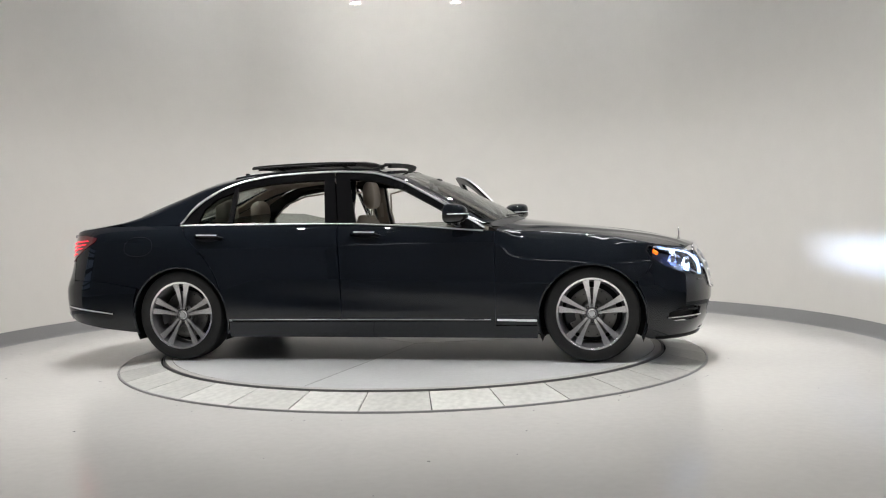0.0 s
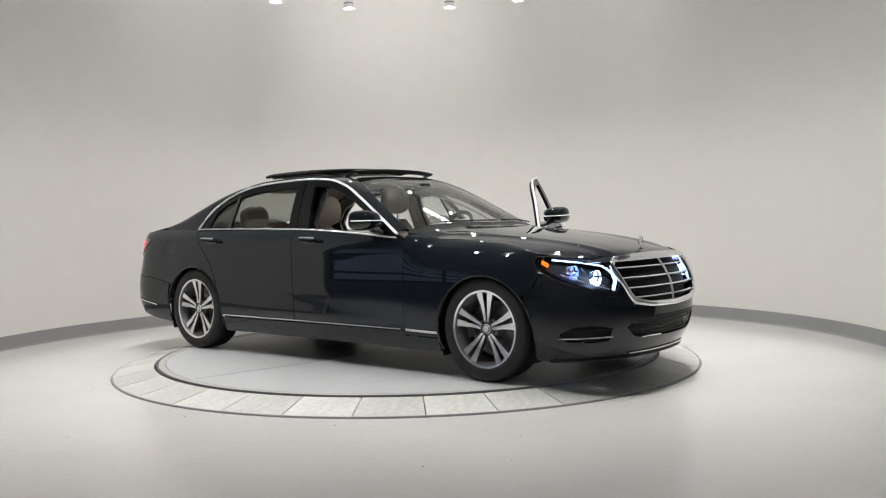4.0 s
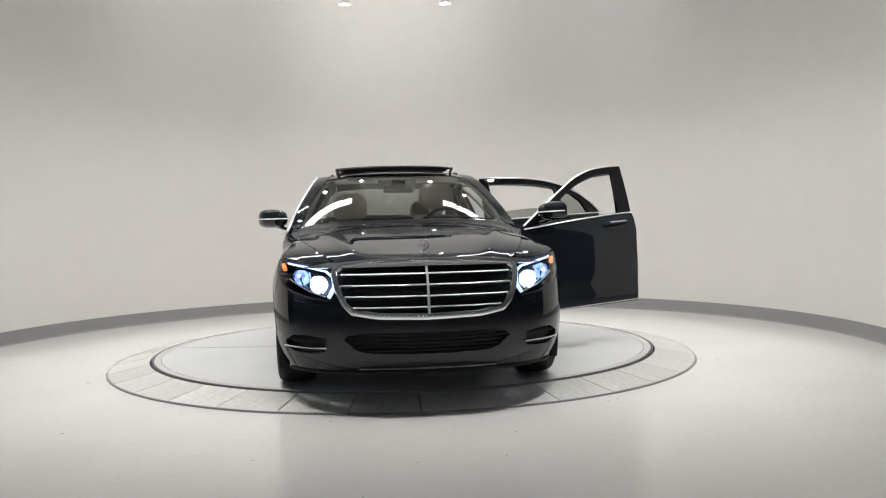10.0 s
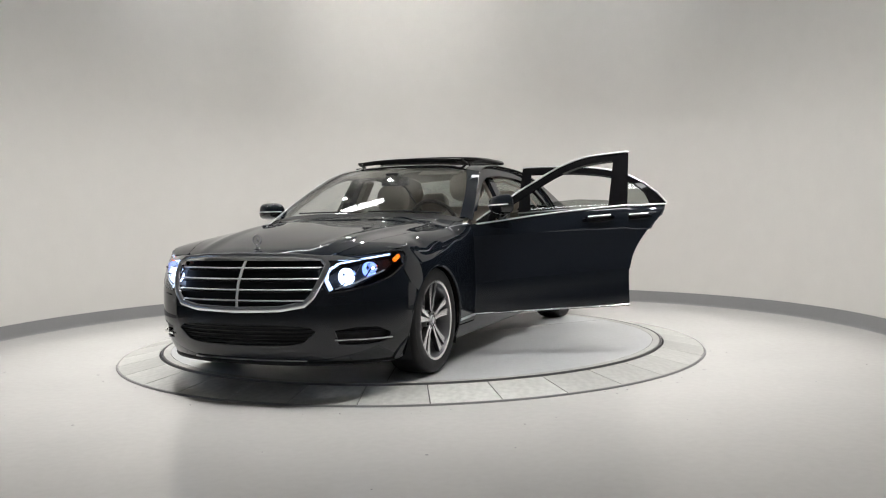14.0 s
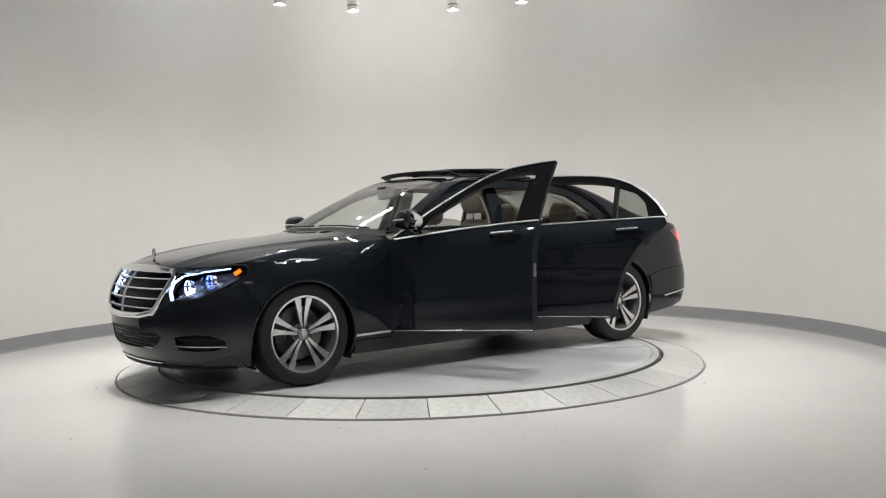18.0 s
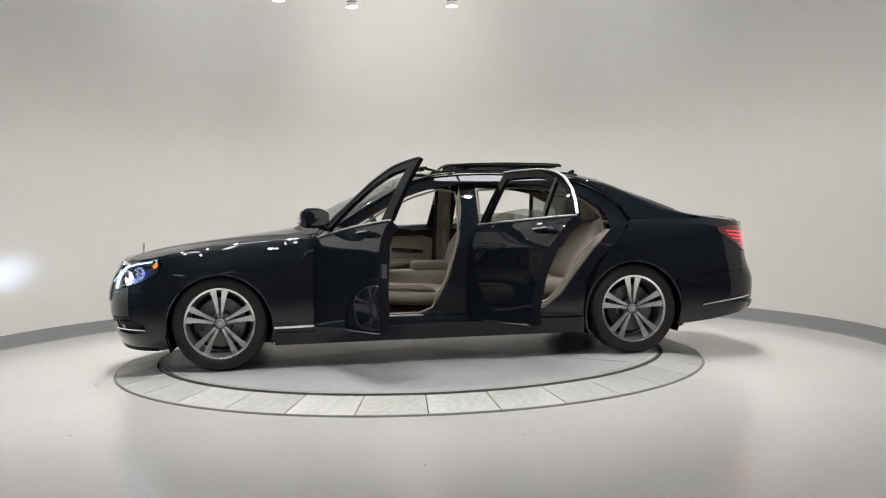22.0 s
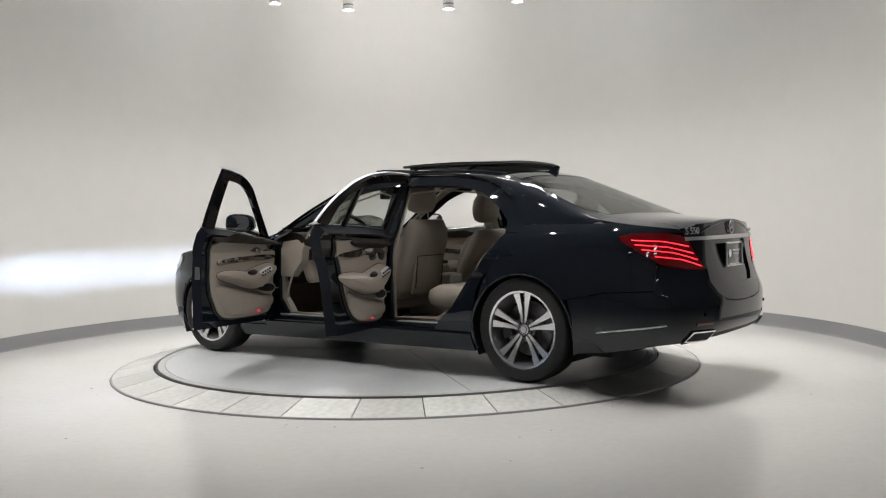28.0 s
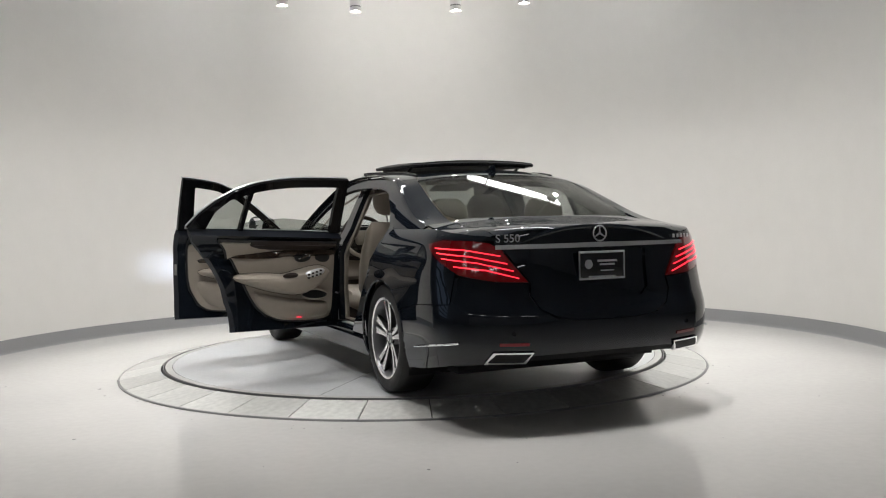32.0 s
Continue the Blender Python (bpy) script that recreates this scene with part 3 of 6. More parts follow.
FA, RA, AR = (1.58, 0.350), (-1.58, 0.362), 0.386      # wheel arches
SEAM = 0.885                                         # front edge of the front door
HINGE_F, HINGE_R = (0.865, 0.885), (-0.325, 0.885)
SWING_F, SWING_R = (-68.4, -0.036, -0.018), (-70.2, -0.050, 0.0)     # degrees, and the hinge axis's lean
SB = curve((0.25, -0.278), (0.70, -0.292), (1.06, -0.320), (1.25, -0.348), (1.46, -0.388))   # seam between the doors
DOOR_Z = 0.338                                       # lower edge of the doors


def belt(x0, x1, n=12, dz=0.0):
    return along(BELT, x0, x1, n, dz)


def turn_in(x):
    """How far below the roof's edge its rounding starts on the flank."""
    return max(0.003, min(0.045, 0.5 * (EDGE(x) - max(BELT(x), DLO(x) if -1.58 < x < 0.83 else 0.0) - 0.012)))


ROUND = 0.055                                        # and how far in from the edge on top


def roof_rounding(s):
    bm, rows = bmesh.new(), []
    for x in np.linspace(-2.12, 0.80, 74):
        ye, d = side(x, EDGE(x)), turn_in(x)
        p0, p1, p2 = Vector((x, s * side(x, EDGE(x) - d), EDGE(x) - d)), Vector((x, s * ye, EDGE(x))), Vector((x, s * (ye - ROUND), top(x, ye - ROUND)))
        rows.append([bm.verts.new(p0 * (1 - t) ** 2 + p1 * 2 * t * (1 - t) + p2 * t * t) for t in np.linspace(0, 1, 9)])
    for a, b in zip(rows, rows[1:]):
        for k in range(8):
            bm.faces.new((a[k], b[k], b[k + 1], a[k + 1]))
    bmesh.ops.recalc_face_normals(bm, faces=bm.faces)
    return bm


def wing_turn(x):
    """How far below its edge the wing's rounding starts."""
    return 0.003 + 0.040 * max(0.0, min(1.0, (x - 0.90) / 0.25, (2.0 - x) / 0.25))


def wing_rounding(s):
    bm, rows = bmesh.new(), []
    for x in np.linspace(0.90, 2.0, 40):
        ye, d = side(x, EDGE(x)), wing_turn(x)
        p0, p1, p2 = Vector((x, s * side(x, BELT(x) - d), BELT(x) - d)), Vector((x, s * ye, EDGE(x))), Vector((x, s * (ye - 1.4 * d), top(x, ye - 1.4 * d)))
        rows.append([bm.verts.new(p0 * (1 - t) ** 2 + p1 * 2 * t * (1 - t) + p2 * t * t) for t in np.linspace(0, 1, 9)])
    for a, b in zip(rows, rows[1:]):
        for k in range(8):
            bm.faces.new((a[k], b[k], b[k + 1], a[k + 1]))
    bmesh.ops.recalc_face_normals(bm, faces=bm.faces)
    return bm


# fixed flank panels, both sides alike
for s in (1, -1):
    f = on_side(s)
    fender = [(SEAM, 0.306)] + [(x, BELT(x) - wing_turn(x)) for x in np.linspace(SEAM, 2.02, 24)] + [(2.01, 0.80), (2.0, 0.73), (1.955, 0.655)] + arc(*FA, AR, 40, 180, 20) + [(1.186, 0.306)]
    ob = part("front_fender", sheet(fender, f, (0.06, 0.05), 0.012), PAINT, car)
    for (cx, cz), nm in ((FA, "front"), (RA, "rear")):
        pts = []
        for a in range(-18, 199, 6):
            x, z = cx + (AR + 0.004) * math.cos(radians(a)), cz + (AR + 0.004) * math.sin(radians(a))
            pts.append((x, s * (side(x, max(z, 0.21)) - 0.008), z))
        part("arch_lip", tube(pts, 0.010, 6), PAINT, car)
        liner = revolve([(AR + 0.01, 0.90), (AR + 0.012, 0.58), (0.10, 0.56)], 40, -25, 205, axis="y", at=(cx, 0, cz))
        for v in liner.verts:
            v.co.y *= s
        part("wheel_arch_liner", liner, BLACK, car)
    rear_edge = [(-1.583, 1.068), (-1.515, 0.965), (-1.458, 0.910), (-1.408, 0.860), (-1.364, 0.806), (-1.328, 0.755), (-1.295, 0.700), (-1.270, 0.645)]
    quarter = belt(-1.587, -2.30, 10) + [(-2.36, 0.985), (-2.43, 0.90), (-2.50, 0.83), (-2.50, 0.66), (-2.2, 0.645), (-1.93, 0.60)] + arc(*RA, AR, 146, 30, 20) + rear_edge[::-1]
    part("rear_quarter", sheet(quarter, f, (0.06, 0.05), 0.012), PAINT, car)
    sill = [(1.186, 0.205), (1.19, 0.298), (SEAM, 0.298), (SEAM - 0.006, DOOR_Z - 0.006), (-1.172, DOOR_Z - 0.006), (-1.186, 0.215)]
    part("sill_panel", sheet(sill, f, (0.10, 0.03), 0.02), PAINT, car)
    # pillars and roof rail
    lo = along(DLO, 0.80, -1.26, 26, 0.012) + [(-1.40, 1.286), (-1.50, 1.205), (-1.575, 1.09), (-1.60, 1.074)]
    hi = [(x, EDGE(x) - turn_in(x)) for x in np.linspace(-2.12, 0.80, 48)]
    pillar = lo + [(x, BELT(x) + 0.001) for x in (-1.75, -1.9, -2.05)] + hi
    part("roof_pillar", sheet(pillar, f, (0.045, 0.035), 0.014), PAINT, car)
    # the fuel flap's joint on the right flank
    if s < 0:
        flap = soft_loop([(-1.80, 0.985), (-2.02, 0.985), (-2.05, 0.84), (-1.80, 0.84)])
        part("fuel_flap_joint", tube([offset(f, 0.0005)(*p) for p in flap], 0.0022, 5, closed=True), SEAL, car, "thin joint round the fuel flap")
    # chrome surround of the side windows and the strip along the sill
    rail = [f(x, DLO(x) + 0.008) + Vector((0, s * 0.004, 0)) for x in np.linspace(0.81, -1.575, 46)]
    part("window_chrome", tube(rail, 0.011, 6, flat=0.6), SATIN, car, "bright metal window surround") if s < 0 else None
    for nm, x0, x1, z0, z1 in (("sill_strip_front", 1.185, 0.895, 0.338, 0.343), ("sill_strip_rear", -1.175, -1.155, 0.345, 0.345)):
        if nm.endswith("front") or s < 0:
            part("sill_strip", tube([f(x0 + (x1 - x0) * k / 6, z0 + (z1 - z0) * k / 6) for k in range(7)], 0.009, 6), SATIN, car, "bright metal strip")

# bonnet, its flanking fender tops, cowl
hood_side = [(0.93, 0.80), (1.2, 0.785), (1.5, 0.755), (1.8, 0.705), (2.05, 0.635), (2.22, 0.565)]
hood_front = [(2.318, 0.47), (2.345, 0.36), (2.36, 0.2), (2.364, 0.0)]
hood = [(1.055, 0.0), (1.045, 0.35), (1.01, 0.62)] + hood_side + hood_front
CREASE = curve((0.93, 0.70), (1.3, 0.625), (1.7, 0.535), (2.05, 0.455), (2.4, 0.38))


def on_hood(x, y):
    """The bonnet, with a soft crease on each side that runs towards the grille's corners."""
    fade = min(1.0, max(0.0, (x - 0.95) / 0.25)) * min(1.0, max(0.0, (2.35 - x) / 0.2))
    return Vector((x, y, top(x, y) + 0.011 * fade * math.exp(-(((abs(y) - CREASE(x)) / 0.045) ** 2))))


part("bonnet", sheet(both(hood), on_hood, (0.06, 0.026), 0.014), PAINT, car)
for s in (1, -1):
    part("wing_edge", wing_rounding(s), PAINT, car, angle=60)
    edge = [(x, side(x, EDGE(x)) - 1.4 * wing_turn(x)) for x in np.linspace(2.0, 0.90, 26)]
    nose_edge = [(wrap(angle_y(y, 0.852), 0.852).x - 0.004, y) for y in (0.58, 0.63, 0.69, 0.75, 0.80)]
    strip = [(x, y + 0.004) for x, y in hood_side] + nose_edge + edge
    part("fender_top", sheet([(x, s * y) for x, y in strip], on_top, (0.07, 0.04), 0.012), PAINT, car)
cowl = both([(0.995, 0.0), (0.955, 0.45), (0.84, 0.78), (0.86, 0.835), (0.925, 0.80), (1.005, 0.61), (1.04, 0.35), (1.05, 0.0)])
part("cowl_panel", sheet(cowl, on_top, (0.06, 0.08), 0.01, lift=-0.006), BLACK, car)
# screens and roof
wind = both([(1.015, 0.0), (0.970, 0.45), (0.85, 0.79), (0.55, 0.722), (0.33, 0.652), (0.145, 0.575), (0.150, 0.3), (0.155, 0.0)])
def on_screen(x, y):
    """The windscreen: nearly straight from the cowl up to the roof."""
    foot = 1.02 - 0.17 * (y / 0.79) ** 2
    t = (x - 0.15) / (foot - 0.15)
    return Vector((x, y, top(0.15, y) * (1 - t) + top(foot, y) * t + 0.10 * t * (1 - t) * (1 - (abs(y) / 0.85) ** 2)))


part("windscreen", sheet(wind, on_screen, (0.06, 0.08), 0.005, lift=-0.002), GLASS, car, "raked clear windscreen")
for s in (1, -1):
    inner = [(0.84, 0.795), (0.55, 0.727), (0.33, 0.657), (0.14, 0.580), (-0.05, 0.555), (-1.25, 0.535), (-1.40, 0.592), (-1.75, 0.647), (-2.0, 0.667), (-2.12, 0.675)]
    outer = [(x, side(x, EDGE(x)) - ROUND + 0.001) for x in np.linspace(-2.12, 0.80, 48)]
    part("roof_edge", roof_rounding(s), PAINT, car, angle=60)
    part("roof_side", sheet([(x, s * y) for x, y in inner + outer], on_top, (0.045, 0.025), 0.014), PAINT, car)
roof_front = both([(0.140, 0.0), (0.138, 0.3), (0.132, 0.574), (-0.05, 0.549), (-0.06, 0.3), (-0.06, 0.0)])
part("roof_front", sheet(roof_front, on_top, (0.06, 0.08), 0.012), GLOSSBLACK, car, "gloss black roof header")
roof_rear = both([(-0.78, 0.0), (-0.78, 0.542), (-1.25, 0.530), (-1.33, 0.3), (-1.345, 0.0)])
part("roof_rear", sheet(roof_rear, on_top, (0.08, 0.08), 0.012), GLOSSBLACK, car, "gloss black rear roof glass")
part("roof_tail", sheet(both([(-1.352, 0.0), (-1.337, 0.3), (-1.257, 0.528), (-1.395, 0.587), (-1.43, 0.3), (-1.44, 0.0)]), on_top, (0.05, 0.08), 0.012), PAINT, car)
back = both([(-1.445, 0.0), (-1.435, 0.3), (-1.405, 0.585), (-1.75, 0.640), (-2.0, 0.660), (-2.075, 0.61), (-2.105, 0.3), (-2.11, 0.0)])
def on_back(x, y):
    """The rear window: nearly straight from the roof down to the boot lid."""
    t = (-1.44 - x) / 0.66
    return Vector((x, y, top(-1.44, y) * (1 - t) + top(-2.10, y) * t + 0.020 * t * (1 - t)))


part("rear_window", sheet(back, on_back, (0.06, 0.08), 0.005, lift=-0.002), TINTED, car, "tinted heated rear window")
lid = both([(-2.118, 0.0), (-2.113, 0.3), (-2.085, 0.60), (-2.13, 0.665), (-2.4, 0.655), (-2.58, 0.62), (-2.625, 0.45), (-2.642, 0.2), (-2.645, 0.0)])
part("boot_lid", sheet(lid, on_top, (0.06, 0.06), 0.014), PAINT, car)
for s in (1, -1):
    rim_e = [(x, side(x, EDGE(x)) - 0.003) for x in np.linspace(-2.58, -2.12, 9)]
    deck = [(-2.125, 0.670), (-2.4, 0.660), (-2.575, 0.625)] + rim_e
    shoulder = [(-2.302, 1.061), (-2.358, 0.990), (-2.40, 1.006), (-2.50, 1.003), (-2.60, 0.998)] + [(x, EDGE(x)) for x in (-2.60, -2.55, -2.5, -2.45, -2.4, -2.35)]
    part("lamp_shoulder", sheet(shoulder, on_side(s), (0.03, 0.02), 0.010), PAINT, car)
    part("rear_deck_side", sheet([(x, s * y) for x, y in deck], on_top, (0.06, 0.03), 0.012), PAINT, car)

# nose: bumper with its intakes, grille, headlamps
def ny(*pts):
    return nose_pts(pts)


GR = [(0.0, 0.845), (0.30, 0.842), (0.50, 0.826), (0.545, 0.79), (0.53, 0.70), (0.490, 0.610), (0.445, 0.562), (0.30, 0.538), (0.0, 0.530)]
grille_hole = both_y = [(angle_y(y, z), z) for y, z in GR] + [(-angle_y(y, z), z) for y, z in reversed(GR) if y > 0]
low = [(0.0, 0.440), (0.36, 0.440), (0.47, 0.425), (0.50, 0.40), (0.42, 0.335), (0.34, 0.318), (0.0, 0.312)]
low_hole = [(angle_y(y, z), z) for y, z in low] + [(-angle_y(y, z), z) for y, z in reversed(low) if y > 0]


def side_intake(s):
    pts = [(0.60, 0.405), (0.72, 0.425), (0.80, 0.418), (0.845, 0.38), (0.84, 0.345), (0.80, 0.318), (0.70, 0.312), (0.61, 0.322)]
    return [(s * angle_y(y, z), z) for y, z in pts]


HL = [(0.575, 0.625), (0.515, 0.705), (0.50, 0.765), (0.56, 0.812), (0.64, 0.836), (0.74, 0.848)]


def headlamp_outline(s):
    inner = [(angle_y(y, z), z) for y, z in HL]
    outer = [(angle_x(x, z), z) for x, z in ((2.06, 0.862), (1.985, 0.858), (1.965, 0.825), (2.00, 0.775), (2.10, 0.712), (2.22, 0.668), (2.32, 0.640))]
    return [(s * a, z) for a, z in inner + outer]


half = [(0.0, 0.205), (30, 0.205), (60, 0.195)] + [(angle_x(x, z), z) for x, z in ((2.0, 0.195), (1.955, 0.21), (1.965, 0.30), (1.972, 0.37), (1.965, 0.45), (1.945, 0.52), (1.91, 0.585), (1.905, 0.64), (1.965, 0.66), (2.01, 0.735), (1.97, 0.80), (1.99, 0.86))]
half += [(angle_y(0.80, 0.852), 0.852), (angle_y(0.62, 0.846), 0.846), (angle_y(0.45, 0.850), 0.850), (0.0, 0.852)]
face = half + [(-a, z) for a, z in reversed(half) if a > 1e-9]
part("front_bumper", sheet(face, on_nose, (4.0, 0.03), 0.012, [grille_hole, low_hole, side_intake(1), side_intake(-1), headlamp_outline(1), headlamp_outline(-1)], scale=60, rim_slot=1), [PAINT, BLACK], car)


def line_on(place, pts, lift, n=8):
    """Points along a line laid on a surface."""
    p, out = offset(place, lift), []
    for (a0, b0), (a1, b1) in zip(pts, pts[1:]):
        out += [p(a0 + (a1 - a0) * i / n, b0 + (b1 - b0) * i / n) for i in range(n)]
    return out + [p(*pts[-1])]


def ring_star(radius, at, turn):
    """A plain ring badge."""
    bm = tube([Vector((0, radius * math.cos(t), radius * math.sin(t))) for t in np.linspace(0, 2 * math.pi, 25)[:-1]], radius * 0.11, 6, closed=True, up=(1, 0, 0))
    for k in range(3):
        a = radians(90 + 120 * k)
        tube([(0, 0, 0), (0, radius * math.cos(a), radius * math.sin(a))], [radius * 0.16, radius * 0.05], 6, bm, up=(1, 0, 0))
    bmesh.ops.transform(bm, matrix=Matrix.Translation(at) @ turn.to_4x4(), verts=bm.verts)
    return bm


def level(f, z):
    """Half width of the grille opening at a height."""
    best = 0
    for (y0, z0), (y1, z1) in zip(f, f[1:]):
        if min(z0, z1) <= z <= max(z0, z1) and abs(z1 - z0) > 1e-6:
            best = max(best, y0 + (y1 - y0) * (z - z0) / (z1 - z0))
    return best


# grille
part("grille_backing", sheet(grille_hole, on_nose, (6, 0.06), 0.01, lift=-0.055, scale=60), BLACK, car)
frame_pts = [wrap(a, z) + Vector((0.010, 0, 0)) for a, z in grille_hole]
dense = []
for i in range(len(frame_pts)):
    p, q = frame_pts[i - 1], frame_pts[i]
    (a0, z0), (a1, z1) = grille_hole[i - 1], grille_hole[i]
    dense += [wrap(a0 + (a1 - a0) * k / 5, z0 + (z1 - z0) * k / 5) + Vector((0.008, 0, 0)) for k in range(5)]
part("grille_surround", tube(dense, 0.020, 10, closed=True, flat=0.75, up=(1, 0, 0)), CHROME, car, "broad polished chrome grille surround")
part("grille_brow", sheet([(-50, 0.812), (-40, 0.838), (0, 0.848), (40, 0.838), (50, 0.812), (35, 0.808), (0, 0.812), (-35, 0.808)], on_nose, (5, 0.02), 0.01, lift=0.012, scale=60), CHROME, car)
for z in (0.585, 0.648, 0.711, 0.774):
    w = level(GR, z) - 0.02
    a1 = angle_y(w, z)
    pts = [wrap(-a1 + 2 * a1 * k / 24, z) + Vector((-0.012, 0, 0)) for k in range(25)]
    part("grille_slat", tube(pts, 0.0115, 8, flat=0.45), SATIN, car, "bright double grille slat")
    pts = [p + Vector((-0.014, 0, -0.017)) for p in pts]
    part("grille_slat", tube(pts, 0.011, 6, flat=0.5), BLACK, car, "black underside of a grille slat")
part("grille_bar", tube([wrap(0, z) + Vector((0.0, 0, 0)) for z in (0.535, 0.60, 0.68, 0.76, 0.83)], 0.008, 8, up=(0, 1, 0)), SATIN, car, "upright bright centre bar")
# lower intakes
part("intake_backing", sheet(low_hole, on_nose, (6, 0.05), 0.01, lift=-0.05, scale=60), BLACK, car)
for i in range(5):
    z = 0.332 + 0.024 * i
    w = level(low, z)
    a1 = angle_y(w, z)
    part("intake_slat", tube([wrap(-a1 + 2 * a1 * k / 16, z) + Vector((-0.018, 0, 0)) for k in range(17)], 0.007, 6), BLACK, car)
for s in (1, -1):
    part("side_intake", sheet(side_intake(s), on_nose, (5, 0.04), 0.01, lift=-0.045, scale=60), BLACK, car)
    for z in (0.325, 0.385):
        part("intake_slat", tube(line_on(on_nose, [(s * angle_y(0.61, z), z), (s * angle_y(0.83, z), z)], -0.02, 10), 0.008, 6), BLACK, car)
    part("intake_chrome", tube(line_on(on_nose, [(s * angle_y(0.595, 0.352), 0.352), (s * angle_y(0.72, 0.350), 0.350), (s * angle_y(0.845, 0.348), 0.348)], 0.006, 8), 0.007, 6, flat=0.7), CHROME, car, "chrome intake blade")
part("chin_strip", tube([wrap(a, 0.222) + Vector((0.006, 0, 0)) for a in np.linspace(-28, 28, 25)], 0.008, 6, flat=0.7), CHROME, car, "chrome chin strip")
part("chin_lip", tube([wrap(a, 0.200) for a in np.linspace(-62, 62, 41)], 0.012, 6), BLACK, car)

# headlamps
for s in (1, -1):
    o = headlamp_outline(s)
    house = part("headlamp", sheet(o, on_nose, (4, 0.04), 0.01, lift=-0.13, scale=60), BLACK, car, "lit headlamp with clear cover")
    part("lens_cover", sheet(o, on_nose, (4, 0.03), 0.003, lift=0.002, scale=60), CLEAR, house)
    rim_pts = []
    for i in range(len(o)):
        rim_pts += line_on(on_nose, [o[i - 1], o[i]], -0.004, 4)[:-1]
    part("lamp_rim", tube(rim_pts, 0.006, 6, closed=True), BLACK, house)
    part("lamp_bezel", sheet([(s * angle_x(x, z), z) if k else (s * angle_y(x, z), z) for k, x, z in ((0, 0.56, 0.66), (0, 0.53, 0.74), (0, 0.60, 0.79), (0, 0.74, 0.82), (1, 2.04, 0.835), (1, 2.03, 0.79), (1, 2.14, 0.735), (1, 2.30, 0.675))], on_nose, (4, 0.03), 0.01, lift=-0.092, scale=60), ALLOYDARK, house, "dark silver reflector bowl")
    for y, z, r in ((0.665, 0.742, 0.036), (0.775, 0.775, 0.033)):
        c = offset(on_nose, -0.03)(s * angle_y(y, z), z)
        part("projector", revolve([(r * 0.90, -0.004), (r * 0.98, 0.008), (r * 1.04, 0.010), (r * 1.05, 0.0), (r * 1.0, -0.02)], 24, axis="x", at=c), CHROME, house, "chrome projector ring")
        part("projector_lens", revolve([(r * 0.80, -0.004), (r * 0.55, 0.004), (r * 0.30, 0.008)], 24, axis="x", at=c), BOWLGLOW if y < 0.7 else LEDBLUE, house, "bluish glowing projector lens")
        # a dark slot keeps the low beam flat and wide
        slot = bmesh.new()
        ring = [[slot.verts.new((c.x + dx, c.y + yy * w, c.z + zz * h + dx * -0.045)) for yy, zz in ((-1, -1), (1, -1), (1, 1), (-1, 1))] for dx, w, h in ((0.030, 0.028, 0.0046), (-0.026, 0.024, 0.0036))]
        for k in range(4):
            slot.faces.new((ring[0][k - 1], ring[0][k], ring[1][k], ring[1][k - 1]))
        slot.faces.new(ring[1])
        part("beam_slot", slot, BLACK, house)
        glow = bmesh.new()
        vs = [glow.verts.new(v) for v in ((c.x - 0.024, c.y - 0.023, c.z - 0.0028), (c.x - 0.024, c.y + 0.023, c.z - 0.0028), (c.x - 0.024, c.y + 0.023, c.z + 0.0034), (c.x - 0.024, c.y - 0.023, c.z + 0.0034))]
        glow.faces.new(vs)
        part("projector_glow", glow, BEAM, house, "glowing bluish white bulb")
    # two glowing bowls round the projectors, with a row of light beads along the inner and upper edge
    for y, z, r, mat in ((0.662, 0.735, 0.050, BOWLGLOW), (0.770, 0.772, 0.044, LEDBLUE)):
        c = offset(on_nose, -0.052)(s * angle_y(y, z), z)
        part("reflector_bowl", revolve([(0, -0.03), (r * 0.55, -0.02), (r * 0.85, 0.0), (r, 0.022), (r * 1.05, 0.020), (r * 0.9, -0.01)], 28, axis="x", at=c), mat, house, "bluish lit reflector bowl")
    for y0, z0, y1, z1, z2 in ((0.625, 0.672, 0.700, 0.742, 0.800), (0.715, 0.700, 0.765, 0.752, 0.815)):
        fin_l = [(s * angle_y(y0, z0), z0), (s * angle_y((y0 + y1) / 2 + 0.015, (z0 + z1) / 2 - 0.004), (z0 + z1) / 2 - 0.004), (s * angle_y(y1, z1), z1), (s * angle_y(y1 + 0.012, z2), z2)]
        part("lamp_fin", tube(line_on(on_nose, fin_l, -0.036, 5), 0.0065, 6, flat=0.6), CHROME, house, "curved chrome lamp fin")
    brow = [(s * angle_y(0.588, 0.645), 0.645), (s * angle_y(0.553, 0.705), 0.705), (s * angle_y(0.545, 0.758), 0.758), (s * angle_y(0.60, 0.802), 0.802), (s * angle_y(0.72, 0.826), 0.826), (s * angle_x(2.07, 0.842), 0.842)]
    line = line_on(on_nose, brow, -0.016, 6)
    part("led_brow", tube(line, [0.013 if k < 14 else 0.0065 for k in range(len(line))], 6), LEDSOFT, house, "glowing white light strip")
    for k in range(1, len(line), 2):
        bead = bmesh.new()
        bmesh.ops.create_icosphere(bead, subdivisions=1, radius=0.0085 if k < 18 else 0.006)
        bmesh.ops.translate(bead, vec=line[k] + Vector((0.004, 0, 0)), verts=bead.verts)
        part("led_bead", bead, LEDWHITE, house, "bright white light bead")
    low_line = line_on(on_nose, [(s * angle_y(0.61, 0.652), 0.652), (s * angle_y(0.70, 0.682), 0.682), (s * angle_x(2.13, 0.752), 0.752)], -0.020, 8)
